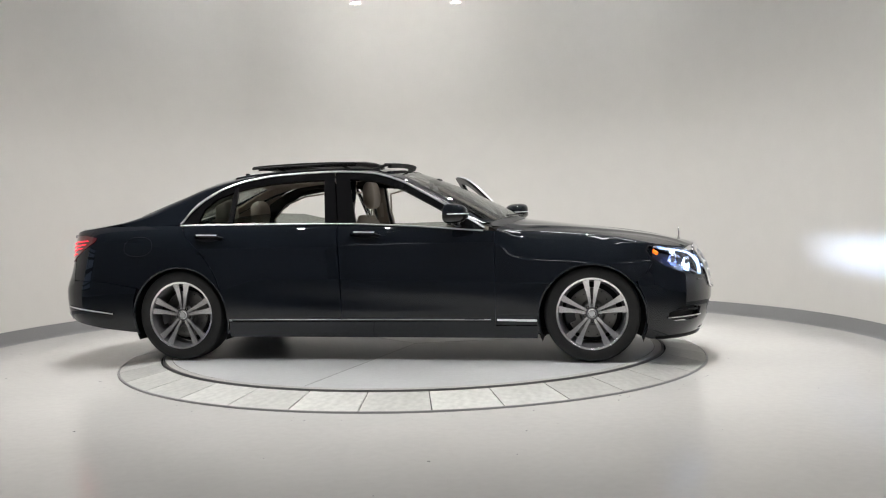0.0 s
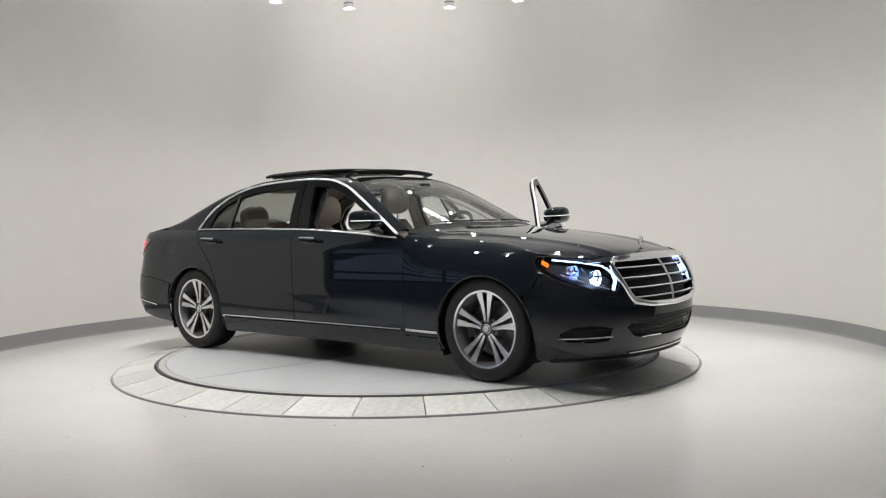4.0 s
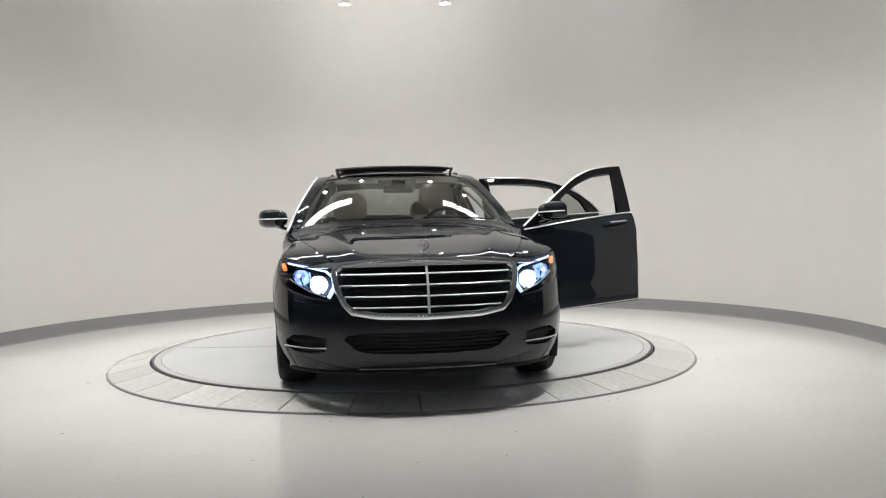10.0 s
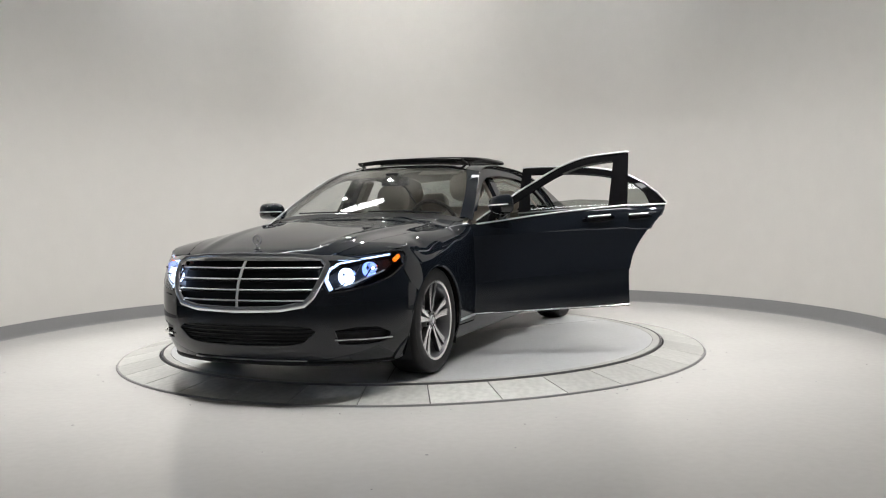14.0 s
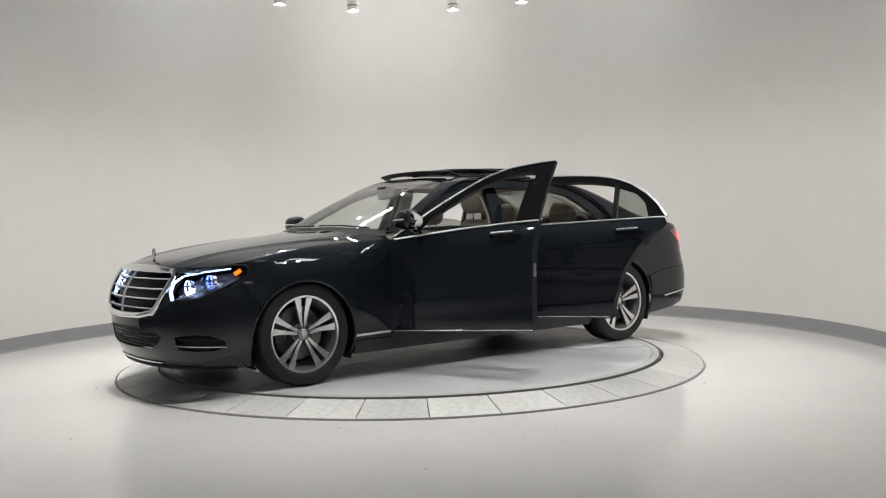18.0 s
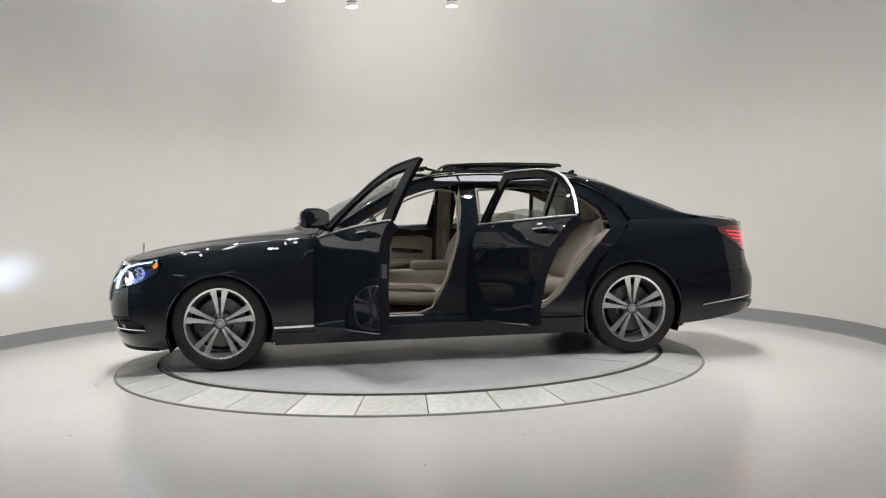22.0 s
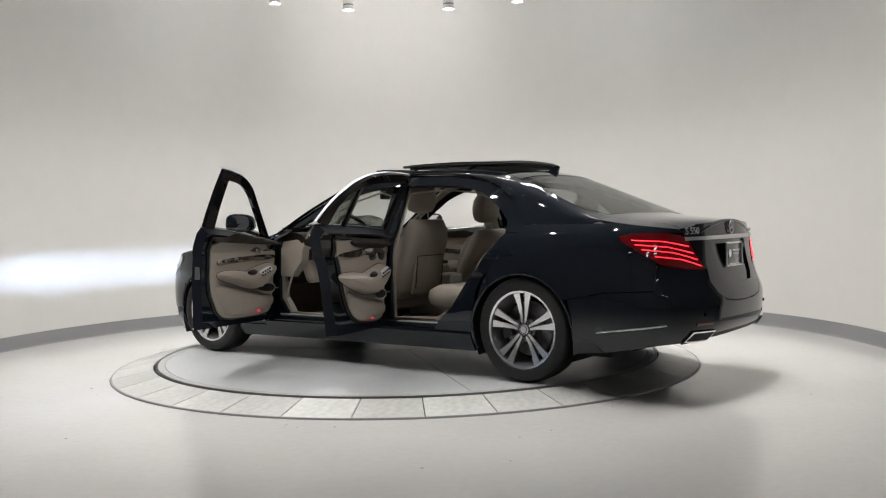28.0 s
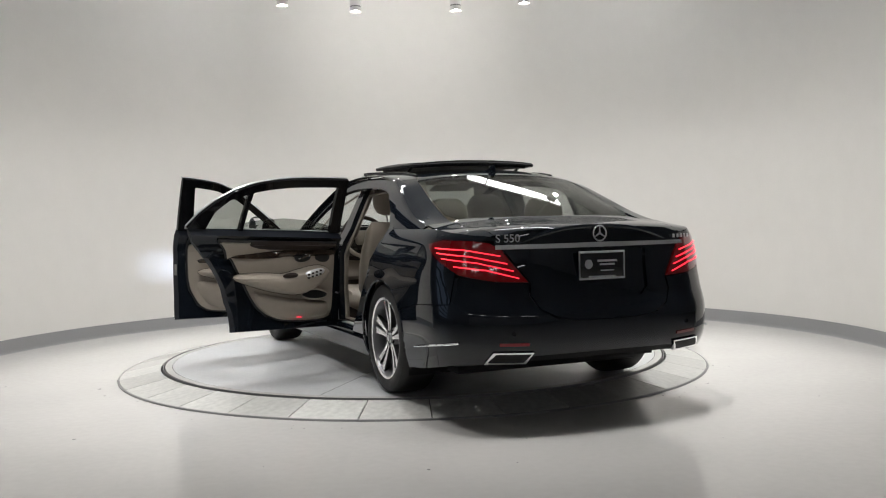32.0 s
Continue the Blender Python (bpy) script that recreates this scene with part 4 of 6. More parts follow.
    part("lamp_edge", tube(low_line, 0.0045, 6), SATIN, house, "bright lower lamp edge")
    part("amber_marker", tube(line_on(on_nose, [(s * angle_x(2.055, 0.805), 0.805), (s * angle_x(2.015, 0.830), 0.830)], -0.018, 4), 0.013, 8), AMBER, house, "glowing amber side marker")
    washer = line_on(on_nose, [(s * angle_y(0.60, 0.60), 0.60), (s * angle_y(0.66, 0.607), 0.607)], 0.003, 3)
    part("washer_cap", tube(washer, 0.006, 6, flat=0.5), PAINT, car)

# bonnet badge and washer nozzles
star = part("bonnet_star", ring_star(0.030, Vector((2.27, 0, top(2.27, 0) + 0.052)), Euler((0, 0, 0)).to_matrix()), CHROME, car, "upright chrome ring badge")
part("star_foot", revolve([(0.016, 0), (0.014, 0.006), (0.005, 0.012), (0.004, 0.024)], 16, at=(2.27, 0, top(2.27, 0))), CHROME, car)
for s in (1, -1):
    a = [(1.005, s * 0.12), (0.975, s * 0.40), (0.90, s * 0.68)] if s > 0 else [(1.01, 0.06), (1.0, -0.22), (0.94, -0.52)]
    part("wiper", tube([on_top(*p) + Vector((0, 0, 0.014)) for p in a], 0.006, 6), BLACK, car)

# tail: boot face, bumper, lamps, plate, exhausts
def ry(pts, s=1):
    return [(s * angle_y(y, z, True), z) for y, z in pts]


def tl(s):
    inner = [(0.47, 0.770), (0.54, 0.860), (0.60, 0.945), (0.66, 0.985), (0.74, 0.998)]
    outer = [(-2.40, 1.005), (-2.28, 0.985), (-2.30, 0.955), (-2.42, 0.880), (-2.52, 0.815), (-2.62, 0.780)]
    return [(s * angle_y(y, z, True), z) for y, z in inner] + [(s * angle_x(x, z, True), z) for x, z in outer]


lid_half = [(0.0, 1.062), (0.3, 1.060), (0.50, 1.05), (0.62, 1.02), (0.64, 0.985), (0.585, 0.945), (0.525, 0.860), (0.455, 0.765), (0.465, 0.70), (0.42, 0.625), (0.33, 0.580), (0.2, 0.562), (0.0, 0.558)]
boot = ry(lid_half) + [(-a, z) for a, z in reversed(ry(lid_half)) if a > 1e-9]
recess = [(0.0, 0.945), (0.30, 0.943), (0.33, 0.925), (0.31, 0.72), (0.25, 0.675), (0.0, 0.668)]
recess = ry(recess) + [(-a, z) for a, z in reversed(ry(recess)) if a > 1e-9]
part("boot_face", sheet(boot, on_tail, (4, 0.03), 0.014, [recess], scale=60), PAINT, car)
part("plate_recess", sheet(recess, on_tail, (5, 0.04), 0.01, lift=-0.014, scale=60), PAINT, car)
part("lid_edge", tube([Vector((wrap(a, 1.05, True).x + 0.004, wrap(a, 1.05, True).y, top(-2.64, wrap(a, 1.05, True).y) - 0.006)) for a in np.linspace(-36, 36, 25)], 0.014, 8), PAINT, car)
part("boot_strip", sheet([(-angle_y(0.45, 0.96), 0.950), (-angle_y(0.45, 0.96), 0.972), (0, 0.976), (angle_y(0.45, 0.96), 0.972), (angle_y(0.45, 0.96), 0.950), (0, 0.948)], on_tail, (4, 0.02), 0.02, lift=0.014, scale=60), BADGE, car, "chrome bar over the plate")
part("boot_star", ring_star(0.043, wrap(0, 1.02, True) + Vector((-0.014, 0, 0.006)), Euler((0, 0, 0)).to_matrix()), BADGE, car, "chrome ring badge")
px = wrap(0, 0.85, True).x - 0.006
plate_part = part("plate", box((0.012, 0.30, 0.152), (px, 0, 0.848), 0.004), GLOSSBLACK, car, "dark dealer plate in a chrome frame")
part("plate_frame", tube([(px - 0.007, y, z) for y, z in ((-0.15, 0.774), (0.15, 0.774), (0.15, 0.922), (-0.15, 0.922))], 0.007, 6, closed=True, up=(1, 0, 0)), SATIN, plate_part)
for w, z, h in ((0.13, 0.872, 0.012), (0.10, 0.852, 0.010), (0.09, 0.818, 0.006), (0.18, 0.785, 0.008)):
    part("plate_bar", box((0.003, w, h), (px - 0.008, -0.035 if w < 0.15 else 0.0, z)), SATIN, plate_part)
part("plate_mark", revolve([(0, 0), (0.026, 0), (0.026, -0.002), (0, -0.002)], 20, axis="x", at=(px - 0.008, 0.09, 0.855)), SATIN, plate_part)


def letters(body, size, place, turn, mat, parent, name):
    data = bpy.data.curves.new(name, "FONT")
    data.body, data.size, data.extrude, data.align_x, data.align_y = body, size, 0.003, "CENTER", "CENTER"
    ob = new(name, data)
    bpy.context.view_layer.update()
    me = bpy.data.meshes.new_from_object(ob.evaluated_get(bpy.context.evaluated_depsgraph_get()))
    bpy.data.objects.remove(ob)
    me.materials.append(mat)
    me.transform(Matrix.Translation(place) @ turn)
    made = new(name, me)
    made.parent = parent
    return made


def rear_facing(y, z):
    """A turn for writing on the tail, which is read from behind."""
    c, d = wrap(angle_y(y, z) * (1 if y > 0 else -1), z, True), wrap(angle_y(y, z) * (1 if y > 0 else -1) + 1, z, True)
    yaw = math.atan2(d.y - c.y, d.x - c.x)
    out = Vector((math.cos(yaw + math.pi / 2), math.sin(yaw + math.pi / 2), 0))
    right = Vector((-math.sin(math.atan2(out.y, out.x)), math.cos(math.atan2(out.y, out.x)), 0))
    m = Matrix((right, Vector((0, 0, 1)), out)).transposed().to_4x4()
    return c + out * 0.013, m


c, m = rear_facing(0.385, 1.008)
tagged(letters("S 550", 0.062, c, m, BADGE, car, "model_badge"), "raised chrome letters")
for k in range(5):
    c, m = rear_facing(-0.385 - 0.026 * k, 0.998)
    b = box((0.019, 0.022, 0.006), (0, 0, 0), 0.002)
    bmesh.ops.transform(b, matrix=Matrix.Translation(c) @ m, verts=b.verts)
    part("drive_badge", b, BADGE, car)

rb = [(0.0, 0.552), (0.2, 0.556), (0.34, 0.575), (0.43, 0.622), (0.475, 0.70), (0.468, 0.765)]
rb = ry(rb) + [(angle_x(x, z, True), z) for x, z in ((-2.63, 0.775), (-2.52, 0.808), (-2.505, 0.80), (-2.505, 0.655), (-2.2, 0.64), (-1.935, 0.592), (-1.965, 0.50), (-1.975, 0.37), (-1.96, 0.25), (-2.2, 0.275), (-2.5, 0.325))] + ry([(0.70, 0.335), (0.45, 0.372), (0.3, 0.378), (0.0, 0.378)])
bumper = rb + [(-a, z) for a, z in reversed(rb) if a > 1e-9]
part("rear_bumper", sheet(bumper, on_tail, (4, 0.035), 0.014, scale=60), PAINT, car)
dif = ry([(0.0, 0.374), (0.44, 0.368), (0.69, 0.333), (0.70, 0.318), (0.45, 0.338), (0.0, 0.344)])
part("diffuser", sheet(dif + [(-a, z) for a, z in reversed(dif) if a > 1e-9], on_tail, (5, 0.03), 0.02, lift=-0.01, scale=60), BLACK, car)
for s in (1, -1):
    lamp = part("tail_lamp", sheet(tl(s), on_tail, (4, 0.025), 0.02, lift=0.004, scale=60), REDLENS, car, "lit red tail lamp")
    for k, (y0, z0, x1, z1) in enumerate(((0.52, 0.792, -2.49, 0.862), (0.545, 0.832, -2.42, 0.905), (0.575, 0.872, -2.38, 0.935), (0.61, 0.915, -2.36, 0.962))):
        a, b = (s * angle_y(y0, z0, True), z0), (s * angle_x(x1, z1, True), z1)
        midp = (a[0] + 0.5 * (b[0] - a[0]), (z0 + z1) / 2 + 0.012)
        part("light_bar", tube(line_on(on_tail, [a, midp, b], 0.006, 8), 0.0042, 6, flat=0.8), REDGLOW, lamp, "glowing red light bar")
    st = [(s * angle_x(x, z, True), z) for x, z in ((-2.14, 0.398), (-2.38, 0.428), (-2.56, 0.452))]
    part("bumper_strip", tube(line_on(on_tail, st, 0.004, 8), 0.010, 6, flat=0.6), CHROME, car, "chrome strip on the rear bumper")
    part("reflector", sheet(ry([(0.50, 0.432), (0.66, 0.436), (0.66, 0.452), (0.50, 0.448)], s), on_tail, (4, 0.02), 0.006, lift=0.004, scale=60), REDLENS, car, "red reflector")
    for mat, g, d, nm in ((CHROME, 0.0, 0.012, "exhaust_trim"), (BLACK, 0.016, 0.014, "exhaust_mouth")):
        ex = ry([(0.50 + g, 0.334 + g * 0.6), (0.47 + g, 0.398 - g * 0.6), (0.69 - g, 0.404 - g * 0.6), (0.72 - g, 0.340 + g * 0.6)], s)
        part(nm, sheet(ex, on_tail, (4, 0.02), 0.05, lift=d, scale=60), mat, car, "chrome exhaust tip" if g == 0 else "")
    part("parking_sensor", revolve([(0, 0.004), (0.011, 0.004), (0.012, 0)], 14, axis="x", at=wrap(s * 30, 0.50, True) + Vector((-0.005, 0, 0))), BLACK, car)


# wheels
def wheel(x, s):
    hub = Vector((x, s * 0.80, 0.383))
    rimm = revolve([(0.232, -0.11), (0.238, -0.10), (0.225, -0.05), (0.228, 0.05), (0.246, 0.095), (0.256, 0.105), (0.259, 0.112), (0.256, 0.116), (0.246, 0.112), (0.238, 0.095), (0.222, 0.05), (0.220, -0.05), (0.232, -0.11)], 56, axis="y")
    w = part("wheel", rimm, GREYALLOY, car, "five twin-spoke machined alloy wheel")
    w.matrix_basis = Matrix.Translation(hub) @ (Matrix() if s > 0 else Matrix.Rotation(math.pi, 4, "Z"))
    part("tyre", revolve([(0.250, 0.106), (0.262, 0.119), (0.285, 0.1245), (0.310, 0.1235), (0.331, 0.115), (0.342, 0.098), (0.3465, 0.06), (0.348, 0.0), (0.3465, -0.06), (0.342, -0.098), (0.331, -0.115), (0.285, -0.1245), (0.250, -0.106)], 72, axis="y"), RUBBER, w, "black low-profile tyre")
    part("brake_disc", revolve([(0.09, 0.010), (0.178, 0.010), (0.180, 0.006), (0.180, -0.02), (0.09, -0.02)], 48, axis="y"), STEEL, w)
    part("brake_bell", revolve([(0, 0.036), (0.08, 0.034), (0.095, 0.01)], 32, axis="y"), STEEL, w)
    part("wheel_well_plate", revolve([(0.0, -0.06), (0.215, -0.06)], 32, axis="y"), BLACK, w)
    cal = revolve([(0.125, 0.045), (0.192, 0.045), (0.196, 0.04), (0.196, -0.03)], 10, -24, 28, axis="y")
    part("caliper", cal, ALLOYDARK, w)
    for k in range(5):
        for h in (-1, 1):
            bm = bmesh.new()
            rows = []
            for r, off, wd, y, th in ((0.045, 0.011, 0.0085, 0.085, 0.045), (0.085, 0.016, 0.0105, 0.083, 0.040), (0.15, 0.026, 0.015, 0.088, 0.036), (0.205, 0.037, 0.0205, 0.096, 0.034), (0.243, 0.046, 0.027, 0.101, 0.032)):
                o = h * off
                rows.append([bm.verts.new(v) for v in ((o - wd, y, r), (o + wd, y, r), (o + wd * 0.7, y - th, r), (o - wd * 0.7, y - th, r))])
            for p, q in zip(rows, rows[1:]):
                for j in range(4):
                    f = bm.faces.new((p[j], p[(j + 1) % 4], q[(j + 1) % 4], q[j]))
                    f.material_index = 0 if j == 0 else 1
            bm.faces.new(rows[0][::-1]).material_index = 1
            bm.faces.new(rows[-1]).material_index = 1
            bmesh.ops.recalc_face_normals(bm, faces=bm.faces)
            bmesh.ops.rotate(bm, cent=(0, 0, 0), matrix=Matrix.Rotation(radians(72 * k), 3, "Y"), verts=bm.verts)
            part("spoke", bm, [ALLOY, ALLOYDARK], w, angle=25)
        a = radians(72 * k + 36)
        at = (0.054 * math.sin(a), 0, 0.054 * math.cos(a))
        # no well is cut: a black disc on the hub gives its shade
        part("bolt_well", revolve([(0, 0.0848), (0.0118, 0.0848), (0.0118, 0.05)], 14, axis="y", at=at), BLACK, w, "black disc for a shaded bolt well")
        part("wheel_bolt", revolve([(0, 0.0872), (0.0055, 0.0872), (0.007, 0.0846)], 10, axis="y", at=at), STEEL, w)
        # a pad of the casting between two neighbouring spoke pairs
        pad_b = bmesh.new()
        rows = []
        for r, wd, y in ((0.034, 0.013, 0.083), (0.058, 0.019, 0.079), (0.072, 0.016, 0.070), (0.078, 0.010, 0.050)):
            rows.append([pad_b.verts.new((x, y, r)) for x in (-wd, -wd / 3, wd / 3, wd)])
        for p, q in zip(rows, rows[1:]):
            for j in range(3):
                pad_b.faces.new((p[j], p[j + 1], q[j + 1], q[j]))
        bmesh.ops.rotate(pad_b, cent=(0, 0, 0), matrix=Matrix.Rotation(radians(72 * k + 36), 3, "Y"), verts=pad_b.verts)
        part("hub_lobe", pad_b, GREYALLOY, w, "grey painted hub casting")
    for k in range(15):
        a, r = radians(24 * k), 0.120 + 0.022 * (k % 3)
        part("disc_hole", revolve([(0, 0.0106), (0.0045, 0.0106)], 8, axis="y", at=(r * math.sin(a), 0, r * math.cos(a))), BLACK, w)
    part("rim_lip", revolve([(0.243, 0.1135), (0.2575, 0.1175), (0.2605, 0.112), (0.257, 0.108)], 56, axis="y"), ALLOY, w, "bright machined rim lip")
    part("hub", revolve([(0.030, 0.080), (0.060, 0.074), (0.066, 0.05), (0.064, 0.02)], 40, axis="y"), GREYALLOY, w)
    part("hub_cap", revolve([(0, 0.0935), (0.020, 0.0935), (0.022, 0.0915), (0.027, 0.092), (0.031, 0.089), (0.033, 0.080)], 32, axis="y"), SATIN, w, "silver hub cap")
    part("cap_ring", tube([(0.0245 * math.cos(t), 0.0925, 0.0245 * math.sin(t)) for t in np.linspace(0, 2 * math.pi, 25)[:-1]], 0.002, 6, closed=True, up=(0, 1, 0)), ALLOYDARK, w)
    return w


for x in (1.58, -1.58):
    for s in (1, -1):
        wheel(x, s)


# ---- doors ----
def cushion(outline, place, base, height, edge, step=0.022, soften=2):
    """A padded panel on the inner side of a surface: full height from the edge's width inwards, rolled off towards its outline."""
    loop = soft_loop(outline, soften)
    bm = sheet(loop, lambda a, b: Vector((a, b, 0)), (step, step), 0)
    segs = [(Vector(loop[i - 1]), Vector(loop[i])) for i in range(len(loop))]
    for v in bm.verts:
        p, near = Vector((v.co.x, v.co.y)), 9.0
        for a, b in segs:
            ab = b - a
            t = min(max((p - a).dot(ab) / max(ab.length_squared, 1e-12), 0), 1)
            near = min(near, (p - a - ab * t).length)
        k = 1 - min(near / edge, 1)
        v.co = offset(place, base - height * math.sqrt(max(0, 1 - k * k)))(p.x, p.y)
    bmesh.ops.recalc_face_normals(bm, faces=bm.faces)
    return bm


def door(s, front, swing):
    f = on_side(s)
    g = 0.004
    xb = SB(1.058)
    if front:
        x0, x1 = SEAM - g, SB(0.74) + g
        skin = [(x0, DOOR_Z), (x0, BELT(x0) - 0.002)] + belt(x0 - 0.01, xb + g, 12, -0.001) + [(SB(z) + g, z) for z in (0.85, 0.6, DOOR_Z)]
        hinge, outx = HINGE_F, (0.81, -0.304)
    else:
        x1 = -1.53
        skin = [(SB(z) - g, z) for z in (DOOR_Z, 0.6, 0.85)] + belt(xb - g, -1.576, 12, -0.001) + [(-1.508, 0.965), (-1.451, 0.910), (-1.401, 0.860), (-1.358, 0.806), (-1.321, 0.755), (-1.288, 0.700), (-1.262, 0.645)] + arc(RA[0], RA[1], AR + 0.006, 28, -3, 12) + [(-1.172, DOOR_Z)]
        hinge, outx = HINGE_R, (-0.312, -1.575)
    name = ("front" if front else "rear") + "_door"
    d = part(name, sheet(skin, f, (0.07, 0.045), 0.075, rim_slot=1), [PAINT, SHUT], car, "open navy door" if swing else "closed navy door")
    if swing:
        h = Vector((hinge[0], s * hinge[1], 0.6))
        d.matrix_basis = Matrix.Translation(h) @ Matrix.Rotation(radians(swing[0]), 4, Vector((swing[1], swing[2], 1))) @ Matrix.Translation(-h)
    # window frame and panes
    if front:
        outer = [(0.80, BELT(0.80) + 0.003)] + along(DLO, 0.80, -0.378, 22, 0.002) + [(SB(1.25) + g, 1.25), (xb + g, BELT(xb) + 0.003)]
        inner = [(-0.175, BELT(-0.175) + 0.003)] + [(x, DLO(x) - 0.054) for x in np.linspace(-0.255, 0.52, 18)] + [(0.655, BELT(0.655) + 0.028), (0.655, BELT(0.655) + 0.003)]
    else:
        outer = [(xb - g, BELT(xb) + 0.003), (SB(1.25) - g, 1.25)] + along(DLO, -0.390, -1.30, 20, 0.002) + [(-1.42, 1.256), (-1.515, 1.172), (-1.59, 1.078)]
        inner = [(-1.455, BELT(-1.45) + 0.003), (-1.41, 1.19), (-1.32, 1.272)] + [(x, DLO(x) - 0.054) for x in np.linspace(-1.22, -0.462, 16)] + [(-0.420, BELT(-0.42) + 0.003)]
    part("window_frame", sheet(outer + inner, f, (0.08, 0.05), 0.028), PILLAR, d, "gloss black window frame")
    # the side windows are wound down: the front ones almost wholly, the rear ones half
    if front:
        glass_o = [(-0.18, BELT(-0.18) - 0.01), (-0.18, BELT(-0.18) + 0.012), (0.2, BELT(0.2) + 0.020), (0.50, BELT(0.5) + 0.045), (0.60, BELT(0.6) + 0.045), (0.66, BELT(0.66) - 0.01)]
    else:
        glass_o = [(-0.415, BELT(-0.415) - 0.01), (-0.415, BELT(-0.415) + 0.045), (-0.60, BELT(-0.6) + 0.080), (-0.85, BELT(-0.85) + 0.088), (-1.08, BELT(-1.08) + 0.065), (-1.17, BELT(-1.17) + 0.045), (-1.17, BELT(-1.17) - 0.01)]
        quarter_o = [(-1.19, BELT(-1.19) - 0.005), (-1.178, DLO(-1.178) - 0.036), (-1.22, DLO(-1.22) - 0.036), (-1.325, 1.277), (-1.415, 1.195), (-1.46, BELT(-1.46) - 0.005)]
        part("quarter_pane", sheet(quarter_o, f, (0.12, 0.08), 0.004, lift=-0.012), TINTED, d, "tinted rear quarter window")
    part("window_pane", sheet(glass_o, f, (0.12, 0.05), 0.004, lift=-0.012), TINTED, d, "lowered side window")
    rail = outer[1:-2] if front else outer[2:]
    part("frame_chrome", tube(line_on(f, rail, 0.004, 2), 0.011, 6, flat=0.6), SATIN, d, "bright metal window surround")
    a, b = (0.80, xb + g) if front else (xb - g, -1.588)
    part("belt_chrome", tube(line_on(f, [(a + (b - a) * k / 10, BELT(a + (b - a) * k / 10) - 0.004) for k in range(11)], 0.004, 2), 0.011, 6, flat=0.6), SATIN, d, "bright metal belt strip")
    if not front:
        part("window_divider", sheet([(-1.165, BELT(-1.165)), (-1.150, DLO(-1.15) - 0.03), (-1.185, DLO(-1.185) - 0.03), (-1.20, BELT(-1.2))], f, (0.05, 0.1), 0.025, lift=0.001), GLOSSBLACK, d)
    # strip at the foot, handle
    a, b = (0.85, -0.276) if front else (-0.286, -1.160)
    part("foot_strip", tube(line_on(f, [(a, 0.346 if front else 0.350), (b, 0.350 if front else 0.352)], 0.003, 10), 0.008, 6, flat=0.6), CHROME, d, "bright metal strip")
    hx = 0.02 if front else -1.22
    hp = [(hx - 0.22, 0.975), (hx - 0.19, 0.978), (hx - 0.03, 0.974), (hx, 0.970)]
    pts = [offset(f, l)(*p) for p, l in zip(hp, (0.006, 0.038, 0.038, 0.006))]
    part("door_handle", tube([pts[0]] + [pts[1] + (pts[2] - pts[1]) * k / 4 for k in range(5)] + [pts[3]], [0.011, 0.017, 0.019, 0.019, 0.019, 0.017, 0.011], 10, flat=0.75), PAINT, d)
    part("handle_chrome", tube([p + Vector((0, s * 0.014, 0.006)) for p in [pts[1] + (pts[2] - pts[1]) * k / 4 for k in range(5)]], 0.009, 8, flat=0.55), SATIN, d, "chrome handle inlay")
    cup = [(hx - 0.115 + 0.100 * math.cos(t), 0.972 + 0.034 * math.sin(t)) for t in np.linspace(0, 2 * math.pi, 21)[:-1]]
    part("handle_cup", sheet(cup, f, (0.03, 0.02), 0.004, lift=0.002), GLOSSBLACK, d)
    # inner side; u runs from the hinge towards the latch
    h0 = 0.84 if front else -0.355

    def at(pts):
        return [(h0 - u, z) for u, z in pts]

    if front:
        card = [(0.79, 0.45), (0.82, 0.60), (0.83, 0.985), (-0.225, 1.030), (-0.215, 0.72), (-0.185, 0.57), (-0.115, 0.465), (-0.02, 0.415), (0.12, 0.396), (0.68, 0.402)]
        ledge = [(0.83, 0.962), (0.83, 1.02), (-0.225, 1.062), (-0.23, 0.985)]
        wood = [(0.0, 0.840), (0.0, 0.874), (0.55, 0.858), (0.97, 0.830), (0.985, 0.806), (0.96, 0.790), (0.55, 0.820)]
        rest = [(0.96, 0.745), (0.80, 0.760), (0.62, 0.755), (0.52, 0.742), (0.44, 0.765), (0.30, 0.795), (0.14, 0.815), (0.08, 0.795), (0.13, 0.715), (0.25, 0.645), (0.36, 0.600), (0.50, 0.612), (0.70, 0.645), (0.90, 0.685), (0.97, 0.71)]
        pocket = [(0.41, 0.600), (0.33, 0.642), (0.22, 0.652), (0.10, 0.640), (0.06, 0.608), (0.11, 0.572), (0.25, 0.576)]
        bulge = [(0.97, 0.665), (0.70, 0.628), (0.50, 0.592), (0.36, 0.58), (0.25, 0.560), (0.08, 0.553), (0.04, 0.53), (0.06, 0.425), (0.74, 0.418), (0.88, 0.46), (0.97, 0.57)]
        switches, grip = [(0.45, 0.742), (0.36, 0.772), (0.25, 0.795), (0.19, 0.765), (0.28, 0.722), (0.40, 0.702)], [(0.64, 0.745), (0.56, 0.768), (0.47, 0.765), (0.46, 0.730), (0.56, 0.715)]
        handle, voice = [(0.45, 0.895), (0.44, 0.960), (0.27, 0.955), (0.27, 0.900)], [(0.24, 0.900), (0.24, 0.955), (0.08, 0.950), (0.06, 0.895)]
    else:
        card = [(-0.38, 0.44), (-0.365, 0.60), (-0.365, 1.015), (-1.36, 1.046), (-1.285, 0.93), (-1.205, 0.82), (-1.135, 0.71), (-1.08, 0.61), (-1.015, 0.52), (-0.935, 0.455), (-0.82, 0.415), (-0.65, 0.400), (-0.47, 0.402)]
